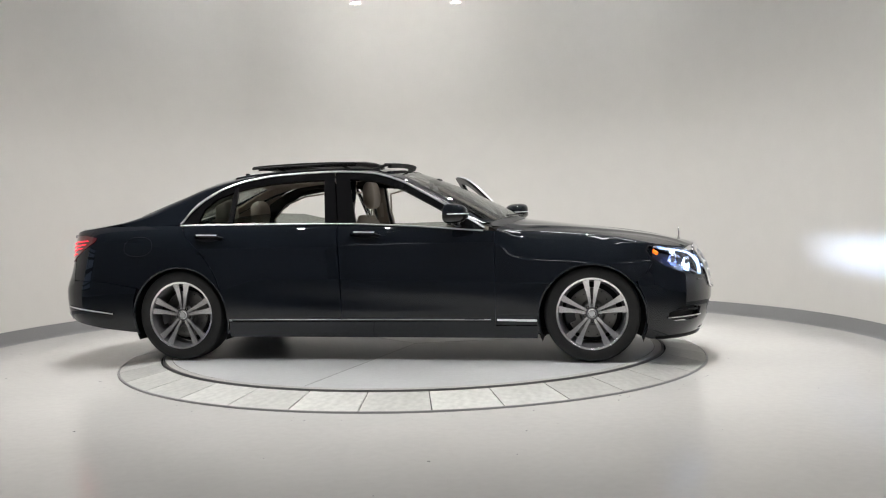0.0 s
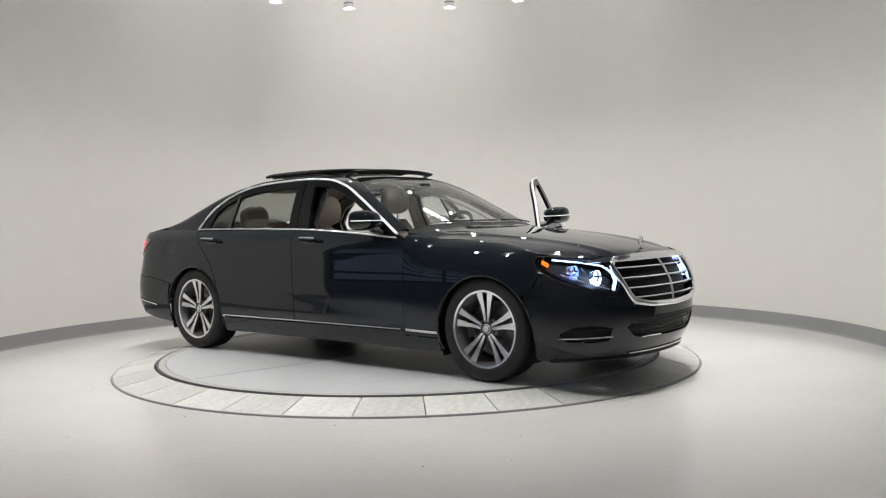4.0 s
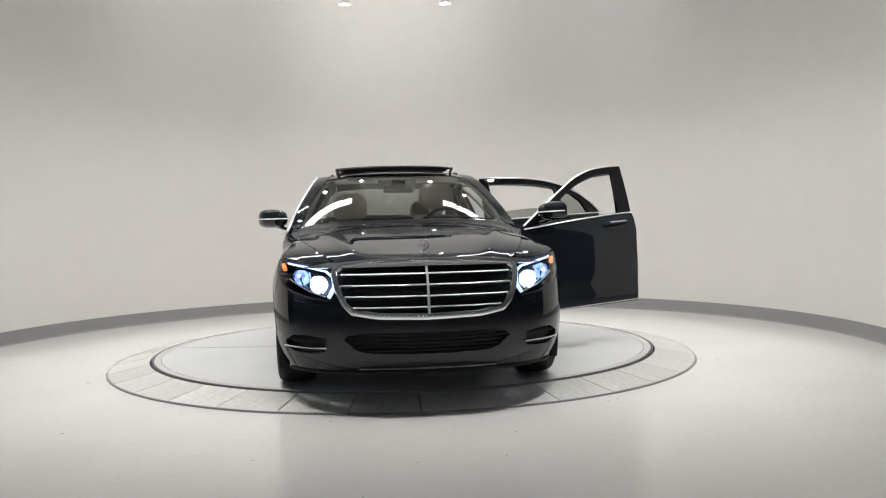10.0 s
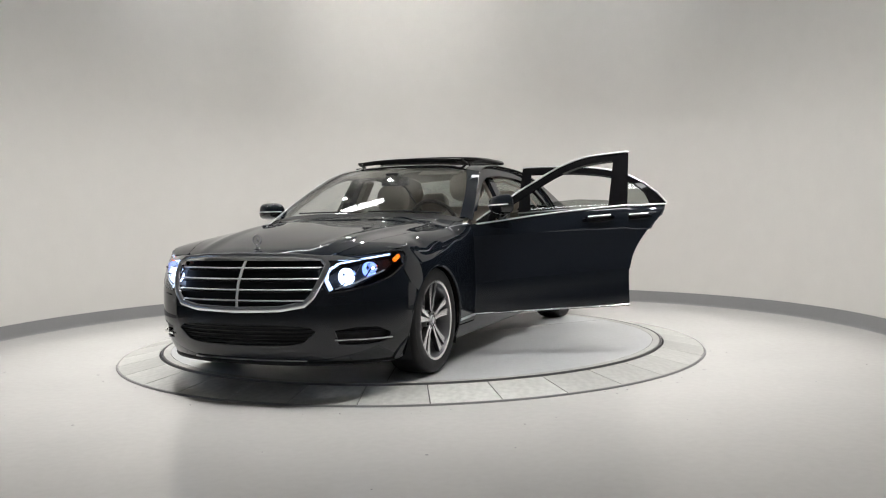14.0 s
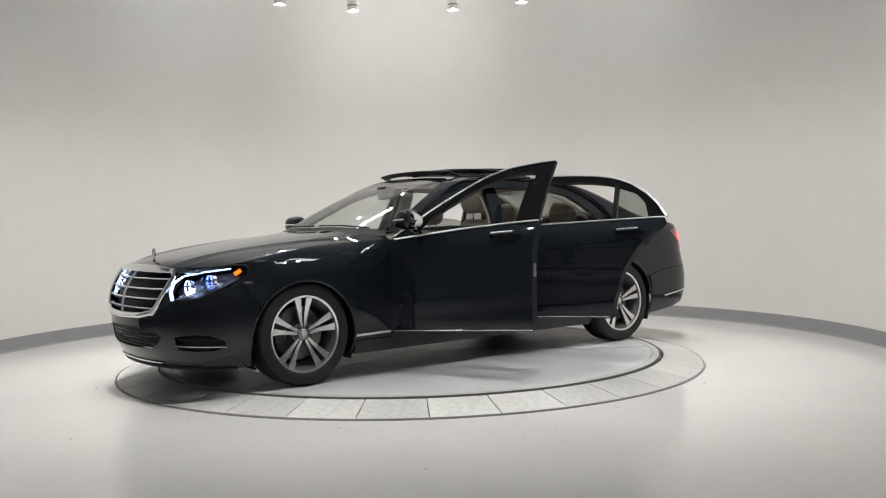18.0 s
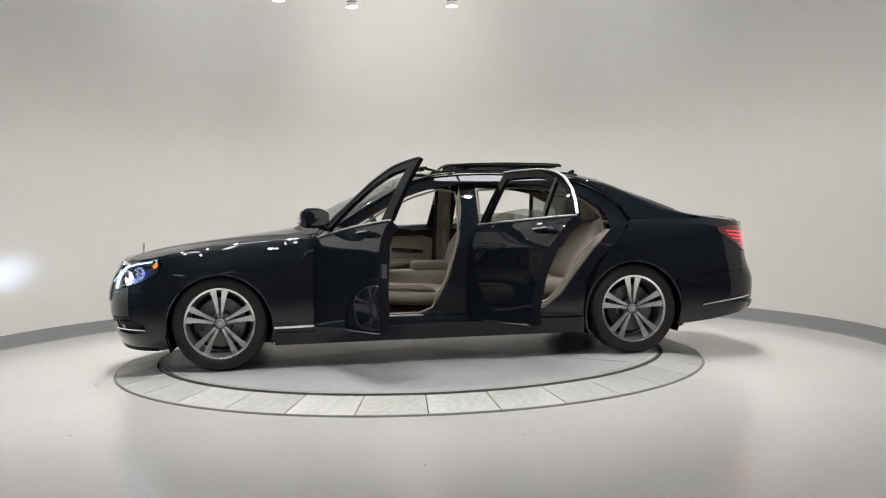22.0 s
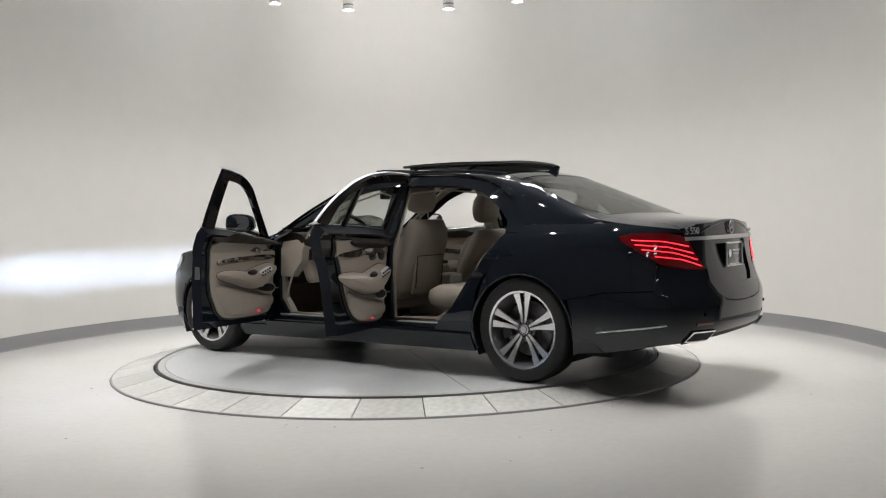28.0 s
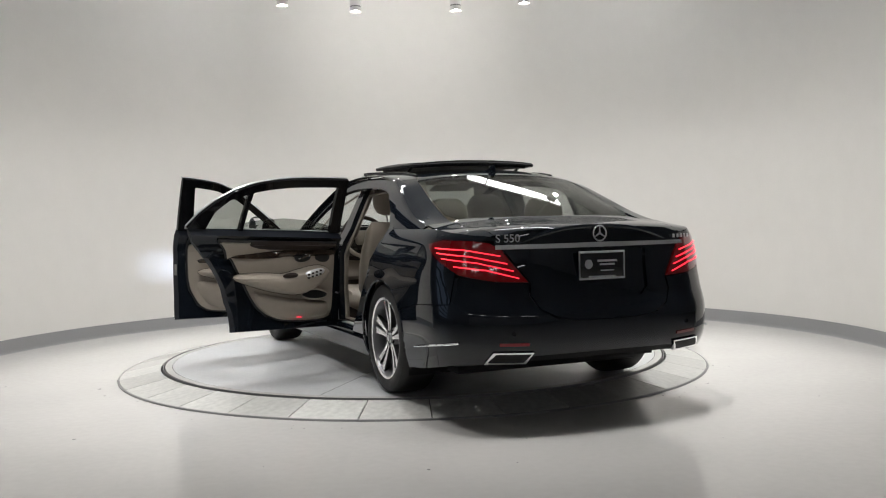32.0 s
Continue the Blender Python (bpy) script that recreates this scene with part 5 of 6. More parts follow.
        ledge = [(-0.365, 0.940), (-0.365, 1.04), (-1.10, 1.060), (-1.13, 1.00), (-1.08, 0.955), (-0.9, 0.936)]
        wood = [(0.0, 0.922), (0.0, 0.956), (0.45, 0.948), (0.70, 0.928), (0.90, 0.918), (0.90, 0.890), (0.70, 0.896), (0.45, 0.916)]
        rest = [(0.86, 0.76), (0.70, 0.770), (0.56, 0.765), (0.48, 0.755), (0.36, 0.785), (0.22, 0.815), (0.12, 0.818), (0.06, 0.78), (0.13, 0.69), (0.23, 0.622), (0.32, 0.590), (0.42, 0.595), (0.60, 0.632), (0.78, 0.688), (0.87, 0.725)]
        pocket = [(0.34, 0.588), (0.28, 0.632), (0.20, 0.642), (0.10, 0.618), (0.08, 0.580), (0.14, 0.552), (0.26, 0.556)]
        bulge = [(0.74, 0.655), (0.62, 0.612), (0.42, 0.572), (0.30, 0.560), (0.16, 0.540), (0.07, 0.535), (0.04, 0.51), (0.06, 0.425), (0.44, 0.418), (0.55, 0.445), (0.66, 0.53)]
        switches, grip = [(0.34, 0.760), (0.27, 0.792), (0.17, 0.808), (0.13, 0.780), (0.20, 0.735), (0.30, 0.722)], [(0.52, 0.75), (0.46, 0.775), (0.38, 0.772), (0.37, 0.738), (0.46, 0.725)]
        handle, voice = [(0.37, 0.832), (0.37, 0.900), (0.23, 0.902), (0.23, 0.840)], [(0.19, 0.835), (0.19, 0.912), (0.05, 0.916), (0.05, 0.830)]
    part("door_card", sheet(soft_loop(card, 1), f, (0.06, 0.05), 0.022, lift=-0.077), LEATHER, d, "beige leather door trim")
    part("card_ledge", cushion(ledge, f, -0.090, 0.030, 0.035, soften=1), BROWN, d, "dark brown upper door trim")
    part("wood_band", cushion(at(wood), f, -0.098, 0.016, 0.02), WOOD, d, "dark wood trim band")
    part("card_bulge", cushion(at(bulge), f, -0.097, 0.040, 0.07), LEATHER, d)
    part("armrest", cushion(at(rest), f, -0.097, 0.088, 0.048, soften=1), LEATHER, d, "beige leather armrest")
    part("armrest_seam", tube([offset(f, -0.1)(*p) for p in soft_loop(at(rest), 1)], 0.0025, 6, closed=True), BROWN, d)
    # the pocket isn't hollow: a black sheet gives the shade of its opening
    part("door_pocket", sheet(soft_loop(at(pocket)), f, (0.05, 0.03), 0.006, lift=-0.134), BLACK, d, "door pocket, its shaded opening a flat black sheet")
    part("pocket_lip", tube([offset(f, -0.138)(*p) for p in soft_loop(at(pocket))], 0.007, 6, closed=True), LEATHER, d)
    part("switch_plate", cushion(at(switches), f, -0.172, 0.018, 0.03), SATIN, d, "silver window switch plate")
    (ua, za), (ub, zb) = switches[0], switches[2]
    for k in (0.25, 0.45, 0.65, 0.85):
        for dz in (-0.012, -0.036):
            part("window_switch", box((0.020, 0.008, 0.014), offset(f, -0.190)(h0 - (ua + (ub - ua) * k), za + (zb - za) * k + dz), 0.003), BLACK, d)
    # a dark patch on the armrest stands in for the hollow's shade
    part("grip_recess", cushion(at(grip), f, -0.170, 0.016, 0.02), BROWN, d, "grip recess drawn as a dark brown patch")
    part("handle_recess", sheet(soft_loop(at(handle)), f, (0.05, 0.03), 0.006, lift=-0.098), ALLOYDARK, d)
    (ua, za), (ub, zb) = handle[0], handle[2]
    um, zm = (ua + ub) / 2, (za + zb) / 2
    part("inner_handle", tube([offset(f, l)(h0 - u, z) for u, z, l in ((um - 0.04, zm + 0.016, -0.112), (um - 0.005, zm, -0.122), (um + 0.045, zm - 0.016, -0.112))], 0.009, 8), CHROME, d, "chrome inner door handle")
    for k in (-0.055, -0.03):
        part("seat_button", box((0.016, 0.010, 0.014), offset(f, -0.106)(h0 - (um + k), zm + 0.014), 0.003), SATIN, d)
    part("speaker_grille", cushion(at(voice), f, -0.098, 0.008, 0.015), ALLOYDARK, d, "grey perforated speaker grille")
    red = (h0 - (0.36 if front else 0.33), 0.428)
    if swing:
        part("red_marker", sheet([(red[0] + 0.020, red[1]), (red[0] + 0.020, red[1] + 0.010), (red[0] - 0.020, red[1] + 0.013), (red[0] - 0.020, red[1] + 0.004)], f, (0.05, 0.03), 0.006, lift=-0.128), REDLAMP, d, "small red door warning lamp")
    ring = []
    for i in range(len(card)):
        ring += line_on(f, [card[i - 1], card[i]], -0.080, 5)[:-1]
    part("door_seal", tube(ring, 0.013, 6, closed=True), SEAL, d)
    part("latch", box((0.012, 0.04, 0.09), offset(f, -0.04)(x1 + 0.002 if front else -1.262, 0.74), 0.004), STEEL, d)
    if swing:
        for z in (0.52, 0.60, 0.86):
            xs_ = (SB(z) + g + 0.0005) if front else (-1.262 if z > 0.7 else -1.205)
            part("shut_face_bolt", revolve([(0, 0.004), (0.008, 0.004), (0.010, 0.0)], 10, axis="x", at=offset(f, -0.04)(xs_, z)), STEEL, d)
        strap = [offset(f, -0.05)((0.875 if front else SB(0.6) - 0.012), 0.60), Vector((0.845 if front else -0.34, s * 0.80, 0.60))]
        part("check_strap", tube(strap, 0.010, 6, flat=0.5), STEEL, d)
    if front:
        m = Vector((0.585, s * 1.005, 1.115))
        shell = bmesh.new()
        bmesh.ops.create_uvsphere(shell, u_segments=28, v_segments=16, radius=1.0)
        for v in shell.verts:
            x, y, z = v.co
            k = 1.0 - 0.18 * (y * s < 0) * abs(y)
            px_ = 0.118 * x if x > 0 else 0.040 * x
            v.co = (m.x + px_ - 0.035 * y * s * (y * s > 0), m.y + 0.112 * math.copysign(abs(y) ** 0.6, y), m.z + 0.070 * math.copysign(abs(z) ** 0.62, z) * k)
        mir = part("mirror_housing", shell, PAINT, d, "navy door mirror")
        gl = [(0.092 * math.copysign(abs(math.cos(t)) ** 0.6, math.cos(t)), 0.052 * math.copysign(abs(math.sin(t)) ** 0.7, math.sin(t))) for t in np.linspace(0, 2 * math.pi, 25)[:-1]]
        gb = bmesh.new()
        vs = [gb.verts.new((m.x - 0.041 - 0.02 * y * s * (y * s > 0), m.y + y, m.z + z)) for y, z in gl]
        ws = [gb.verts.new(v.co + Vector((0.008, 0, 0))) for v in vs]
        gb.faces.new(vs)
        for k in range(len(vs)):
            gb.faces.new((vs[k - 1], vs[k], ws[k], ws[k - 1]))
        bmesh.ops.recalc_face_normals(gb, faces=gb.faces)
        part("mirror_glass", gb, CHROME, d, "mirror glass")
        part("mirror_arm", tube([offset(f, -0.01)(0.62, BELT(0.62) + 0.02), Vector((0.605, s * 0.91, 1.035)), Vector((0.59, s * 0.97, 1.055))], [0.035, 0.028, 0.03], 10, flat=0.5), GLOSSBLACK, d)
        lower = bmesh.new()
        bmesh.ops.create_uvsphere(lower, u_segments=28, v_segments=16, radius=1.0)
        bmesh.ops.delete(lower, geom=[v for v in lower.verts if v.co.z > 0.02], context="VERTS")
        for v in lower.verts:
            x, y, z = v.co
            px_ = 0.121 * x if x > 0 else 0.042 * x
            v.co = (m.x + px_ - 0.035 * y * s * (y * s > 0), m.y + 0.1145 * math.copysign(abs(y) ** 0.6, y), m.z - 0.008 + 0.066 * math.copysign(abs(z) ** 0.62, z) * (1.0 - 0.18 * (y * s < 0) * abs(y)))
        part("mirror_base", lower, GLOSSBLACK, mir, "gloss black lower mirror shell")
        rim_line = []
        for t in np.linspace(-70, 80, 16):
            x, y = math.cos(radians(t)), math.sin(radians(t)) * s
            rim_line.append((m.x + 0.1225 * x - 0.035 * y * s * (y * s > 0), m.y + 0.116 * math.copysign(abs(y) ** 0.6, y), m.z - 0.004))
        part("mirror_indicator", tube(rim_line, 0.005, 6), SATIN, mir, "clear indicator strip")
        sail = [(0.80, BELT(0.80) + 0.003), (0.66, BELT(0.66) + 0.003), (0.66, BELT(0.66) + 0.045), (0.70, DLO(0.70) - 0.012)]
        part("mirror_sail", sheet(sail, f, (0.06, 0.05), 0.02, lift=0.001), GLOSSBLACK, d)
    return d


door(1, True, SWING_F)
door(1, False, SWING_R)
door(-1, True, None)
door(-1, False, None)


# ---- sunroof, roof details ----
def panel_at(base, rear):
    return lambda x, y: Vector((x, y, top(x, y) + base + (rear - base) * (-0.2 - x) / 0.95))


slid = [(-0.22, 0.0), (-0.225, 0.30), (-0.26, 0.47), (-0.34, 0.50), (-1.05, 0.485), (-1.14, 0.44), (-1.165, 0.28), (-1.17, 0.0)]
part("sunroof_panel", sheet(both(slid), panel_at(0.055, 0.068), (0.08, 0.08), 0.012), GLOSSBLACK, car, "open black glass sunroof panel slid over the roof")
part("panel_frame", sheet(both([(-0.26, 0.0), (-0.28, 0.42), (-0.36, 0.46), (-1.03, 0.445), (-1.11, 0.40), (-1.13, 0.0)]), panel_at(0.040, 0.048), (0.08, 0.08), 0.020), BLACK, car, "black sunroof frame")
edge_pts = [panel_at(0.046, 0.052)(x, y) for x, y in both(slid)]
dense_e = []
for i in range(len(edge_pts)):
    dense_e += [edge_pts[i - 1].lerp(edge_pts[i], k / 3) for k in range(3)]
part("panel_seal", tube(dense_e, 0.010, 6, closed=True), BLACK, car)
for s in (1, -1):
    for x in (-0.42, -0.95):
        part("panel_arm", tube([on_top(x + 0.12, s * 0.44) + Vector((0, 0, -0.01)), on_top(x, s * 0.44) + Vector((0, 0, 0.045))], 0.010, 6), BLACK, car)
    part("roof_rail_track", tube([on_top(x, s * 0.535) + Vector((0, 0, 0.004)) for x in np.linspace(-0.05, -1.25, 14)], 0.010, 6, flat=0.6), BLACK, car)
hood_d = both([(0.10, 0.0), (0.085, 0.25), (0.03, 0.47), (-0.02, 0.50), (-0.035, 0.46), (0.02, 0.25), (0.03, 0.0)])
part("wind_deflector", sheet(hood_d, lambda x, y: Vector((x, y, top(x, y) + 0.052)), (0.05, 0.08), 0.012), BLACK, car, "raised black wind deflector")
for s in (1, -1):
    part("deflector_arm", tube([on_top(-0.12, s * 0.485) + Vector((0, 0, 0.0)), on_top(0.0, s * 0.485) + Vector((0, 0, 0.046))], 0.012, 6), BLACK, car)
part("deflector_net", sheet(both([(0.07, 0.0), (0.06, 0.25), (0.02, 0.44), (-0.01, 0.44), (0.03, 0.25), (0.045, 0.0)]), lambda x, y: Vector((x, y, top(x, y) + 0.002 + 0.045 * (x > -9))), (0.05, 0.1), 0.03, lift=0.0), BLACK, car)
fin = bmesh.new()
prof = [(-1.22, 0.0, 0.012), (-1.30, 0.010, 0.020), (-1.355, 0.055, 0.008), (-1.385, 0.062, 0.006), (-1.37, 0.0, 0.020)]
ra, rb_ = [], []
for x, z, w in prof:
    zz = top(x, 0) + z - 0.003
    ra.append(fin.verts.new((x, w, zz)))
    rb_.append(fin.verts.new((x, -w, zz)))
fin.faces.new(ra)
fin.faces.new(rb_[::-1])
for i in range(len(ra)):
    fin.faces.new((ra[i - 1], rb_[i - 1], rb_[i], ra[i]))
bmesh.ops.recalc_face_normals(fin, faces=fin.faces)
bmesh.ops.bevel(fin, geom=fin.edges[:], offset=0.003, segments=2, affect="EDGES")
part("roof_antenna", fin, PAINT, car, "shark fin roof antenna")

# ---- shell inside ----
part("underbody", box((3.9, 1.30, 0.05), (-0.15, 0, 0.225), 0.02), BLACK, car)
part("cabin_floor", box((2.35, 1.62, 0.06), (-0.18, 0, 0.315), 0.015), CARPET, car, "brown carpet")
part("bulkhead", box((0.05, 1.66, 0.68), (0.93, 0, 0.62), 0.01), CARPET, car)
# added black blocks that darken engine bay and boot and stop see-through
part("engine_bay_fill", box((1.25, 1.0, 0.34), (1.60, 0, 0.52), 0.04), BLACK, car)
part("boot_fill", box((0.85, 1.10, 0.24), (-2.22, 0, 0.52), 0.04), BLACK, car)
part("boot_wall", box((0.04, 1.50, 0.62), (-1.63, 0, 0.74), 0.01), BLACK, car)
part("headliner_front", sheet(both([(0.10, 0.0), (0.08, 0.52), (-0.07, 0.525), (-0.07, 0.0)]), on_top, (0.08, 0.1), 0.012, lift=-0.035), LINER, car)
part("headliner_rear", sheet(both([(-0.80, 0.0), (-0.80, 0.50), (-1.36, 0.50), (-1.42, 0.0)]), on_top, (0.08, 0.1), 0.012, lift=-0.035), LINER, car, "beige roof lining")
for s in (1, -1):
    f = on_side(s)
    rail_in = [(0.84, 0.80), (0.55, 0.73), (0.33, 0.655), (0.12, 0.57), (-0.07, 0.45), (-0.80, 0.44), (-0.82, 0.49), (-1.36, 0.52), (-1.75, 0.645), (-2.02, 0.68)]
    rail_out = [(x, side(x, EDGE(x)) - 0.03) for x in np.linspace(-2.02, 0.84, 30)]
    part("roof_trim", sheet([(x, s * y) for x, y in rail_in + rail_out], on_top, (0.08, 0.05), 0.016, lift=-0.030), LINER, car, "beige pillar and roof edge lining")
    ctrim = [(-1.46, 1.075), (-1.45, 1.14), (-1.36, 1.225), (-1.20, 1.305), (-1.1, 1.36), (-1.35, 1.33), (-1.7, 1.20), (-1.95, 1.10), (-1.9, 1.075)]
    part("rear_pillar_trim", sheet(ctrim, f, (0.08, 0.05), 0.015, lift=-0.030), LINER, car)
    bp = [(0.10, 0.385), (-0.02, 0.43), (-0.13, 0.64), (-0.215, 0.90), (-0.265, 1.20), (-0.27, 1.42), (-0.39, 1.425), (-0.395, 1.20), (-0.40, 0.385)]
    if s < 0:
        bp = [(-0.22, 0.385), (-0.23, 1.42), (-0.39, 1.425), (-0.40, 0.385)]
    part("door_pillar", sheet(bp, f, (0.06, 0.08), 0.035, lift=-0.080), PAINT, car)
    part("pillar_trim", sheet([(x * 0.7 - 0.10, z) for x, z in bp], f, (0.06, 0.08), 0.04, lift=-0.117), LINER, car, "beige pillar lining")
    part("belt_anchor", tube([offset(f, -0.160)(-0.33, z) for z in (1.30, 1.0, 0.7, 0.42)], 0.020, 6, flat=0.15, up=(0, 1, 0)), LEATHER, car, "beige seat belt")
    if s > 0:
        part("door_sill", box((2.05, 0.15, 0.09), (-0.135, s * 0.81, 0.338), 0.02), PAINT, car)
        part("sill_plate", box((0.70, 0.05, 0.006), (0.42, s * 0.835, 0.387), 0.002), SATIN, car, "brushed metal sill plate")
        part("sill_plate", box((0.50, 0.05, 0.006), (-0.72, s * 0.835, 0.387), 0.002), SATIN, car, "brushed metal sill plate")
        part("front_jamb", sheet([(0.91, 0.31), (0.90, 0.99), (0.78, 1.00), (0.78, 0.50), (0.70, 0.385), (0.70, 0.31)], f, (0.06, 0.06), 0.03, lift=-0.085), PAINT, car)
        part("kick_panel", sheet([(0.90, 0.34), (0.90, 0.92), (0.755, 0.92), (0.75, 0.50), (0.66, 0.38)], f, (0.06, 0.06), 0.05, lift=-0.118), LEATHER, car)
        jamb = [(-0.84, 0.36), (-0.90, 0.425), (-1.00, 0.51), (-1.13, 0.68), (-1.29, 0.87), (-1.43, 1.03), (-1.44, 1.10), (-1.575, 1.10), (-1.52, 0.98), (-1.42, 0.86), (-1.29, 0.75), (-1.215, 0.64), (-1.185, 0.50), (-1.18, 0.30), (-0.84, 0.30)]
        part("rear_jamb", sheet(jamb, f, (0.06, 0.06), 0.05, lift=-0.030), PAINT, car)
        ins = [(-0.80, 0.40), (-0.93, 0.46), (-1.08, 0.66), (-1.25, 0.88), (-1.40, 1.06), (-1.5, 1.06), (-1.36, 0.86), (-1.22, 0.64), (-1.15, 0.38)]
        part("rear_side_trim", sheet(ins, f, (0.06, 0.06), 0.05, lift=-0.085), LEATHER, car)
        head = [(x, DLO(x) + 0.010) for x in np.linspace(0.70, -1.28, 30)] + [(-1.42, 1.272), (-1.52, 1.185), (-1.60, 1.085), (-1.60, 1.04), (-1.43, 1.04), (-1.415, 1.11), (-1.34, 1.19), (-1.23, 1.265)] + [(x, DLO(x) - 0.062) for x in np.linspace(-1.12, 0.55, 22)]
        part("door_header", sheet(head, f, (0.08, 0.05), 0.03, lift=-0.028), PAINT, car)
        for pts, nm in (([(0.74, 0.50), (0.68, 0.395), (0.10, 0.395), (-0.01, 0.44), (-0.115, 0.65), (-0.20, 0.90), (-0.25, 1.20), (-0.235, 1.36), (-0.12, 1.39), (0.10, 1.33), (0.33, 1.225), (0.52, 1.11)], "front_opening_seal"),
                        ([(-0.415, 1.375), (-0.42, 0.40), (-0.80, 0.41), (-0.92, 0.47), (-1.05, 0.62), (-1.20, 0.83), (-1.39, 1.05), (-1.385, 1.15), (-1.25, 1.28), (-1.05, 1.355), (-0.75, 1.39)], "rear_opening_seal")):
            part(nm, tube(line_on(f, pts + [pts[0]], -0.118, 4), 0.008, 6), LEATHER, car, "beige opening trim")

# dashboard
def dash_profile():
    bm = bmesh.new()
    prof = [(0.90, 0.98), (0.80, 1.035), (0.62, 1.045), (0.52, 1.02), (0.48, 0.97), (0.50, 0.86), (0.56, 0.80), (0.66, 0.68), (0.80, 0.62), (0.90, 0.62)]
    rows = []
    for i in range(17):
        y = -0.78 + 1.56 * i / 16
        k = 1 - 0.12 * abs(y / 0.78) ** 3
        rows.append([bm.verts.new((x + 0.05 * (abs(y) / 0.78) ** 2 * (x < 0.7) - 0.02 * math.exp(-((abs(y) - 0.38) / 0.2) ** 2) * (z > 0.9) * (y > 0), y, 0.62 + (z - 0.62) * (0.97 + 0.03 * k))) for x, z in prof])
    for p, q in zip(rows, rows[1:]):
        for j in range(len(prof)):
            bm.faces.new((p[j - 1], p[j], q[j], q[j - 1]))
    bm.faces.new(rows[0])
    bm.faces.new(rows[-1][::-1])
    bmesh.ops.recalc_face_normals(bm, faces=bm.faces)
    return bm


dash = part("dashboard", dash_profile(), BROWN, car, "dark brown leather dashboard", angle=50)
part("dash_lower", box((0.10, 1.45, 0.22), (0.60, 0, 0.735), 0.04, turn=Euler((0, radians(25), 0)).to_matrix()), LEATHER, dash, "beige lower dashboard")
part("dash_side", sheet([(0.80, 0.70), (0.80, 1.0), (0.62, 1.02), (0.53, 0.97), (0.55, 0.82), (0.66, 0.69)], on_side(1), (0.06, 0.06), 0.08, lift=-0.10), LEATHER, dash, "beige dashboard end")
part("wood_fascia", box((0.02, 1.40, 0.05), (0.492, 0, 0.862), 0.008), WOOD, dash, "dark wood fascia band")
part("display", box((0.02, 0.62, 0.125), (0.478, 0.22, 0.945), 0.006, turn=Euler((0, radians(-8), 0)).to_matrix()), SCREEN, dash, "wide dark display")
for y in (-0.68, -0.11, -0.02, 0.07, 0.16, 0.70):
    part("air_vent", revolve([(0, -0.004), (0.028, -0.004), (0.034, -0.012), (0.036, 0.0), (0.036, 0.03)], 24, axis="x", at=(0.480, y, 0.838)), ALLOYDARK, dash, "round dark silver air vent")
steer = [Vector((0.355, 0.38, 1.0)) + Matrix.Rotation(radians(26), 3, "Y") @ Vector((0, 0.192 * math.cos(t), 0.186 * math.sin(t))) for t in np.linspace(0, 2 * math.pi, 41)[:-1]]
sw = part("steering_wheel", tube(steer, 0.0165, 10, closed=True, up=(1, 0, -0.45)), BROWN, car, "brown and wood steering wheel")
tilt = Matrix.Rotation(radians(26), 3, "Y")
part("lower_rim", tube([steer[k % 40] for k in range(19, 42)], 0.0172, 10, up=(1, 0, -0.45)), LEATHER, sw, "beige lower half of the rim")
part("wheel_hub", box((0.05, 0.17, 0.13), (0.365, 0.38, 0.995), 0.024, turn=tilt, segments=3), LEATHER, sw, "beige steering wheel hub")
for a in (0, 180, 270):
    d = tilt @ Vector((0, math.cos(radians(a)), math.sin(radians(a))))
    c0 = Vector((0.362, 0.38, 0.995))
    part("wheel_spoke", tube([c0 + d * 0.06, c0 + d * 0.182], 0.016, 8, flat=0.5), SATIN, sw)
part("steering_column", tube([(0.38, 0.38, 0.985), (0.62, 0.38, 0.87)], [0.040, 0.055], 12), BROWN, car)
for s in (1, -1):
    part("column_stalk", tube([(0.43, 0.38 + s * 0.04, 0.97), (0.41, 0.38 + s * 0.16, 0.98)], 0.008, 6), BLACK, car)
con = part("centre_console", box((1.05, 0.27, 0.36), (0.13, 0, 0.505), 0.05, segments=3), LEATHER, car, "beige centre console")
part("console_wood", box((0.52, 0.20, 0.02), (0.40, 0, 0.690), 0.008, turn=Euler((0, radians(-8), 0)).to_matrix()), WOOD, con, "dark wood console lid")
part("console_armrest", box((0.34, 0.22, 0.08), (-0.10, 0, 0.715), 0.03, segments=3), LEATHER, con, "beige padded armrest")
part("console_knob", revolve([(0, 0.03), (0.022, 0.03), (0.026, 0.02), (0.026, 0)], 20, at=(0.34, 0, 0.70)), SATIN, con)
part("rear_vents", box((0.02, 0.16, 0.09), (-0.402, 0, 0.63), 0.01), SATIN, con, "silver rear air vents")
part("rear_cubby", box((0.02, 0.16, 0.08), (-0.402, 0, 0.52), 0.01), BLACK, con)
part("inner_mirror", box((0.03, 0.25, 0.07), (0.28, 0, 1.335), 0.012), BLACK, car, "interior mirror")
part("mirror_mount", box((0.10, 0.12, 0.06), (0.30, 0, 1.375), 0.02), BLACK, car)
for s in (1, -1):
    part("sun_visor", box((0.16, 0.36, 0.015), (0.11, s * 0.34, 1.405), 0.006, turn=Euler((0, radians(18), 0)).to_matrix()), LINER, car, "beige sun visor")


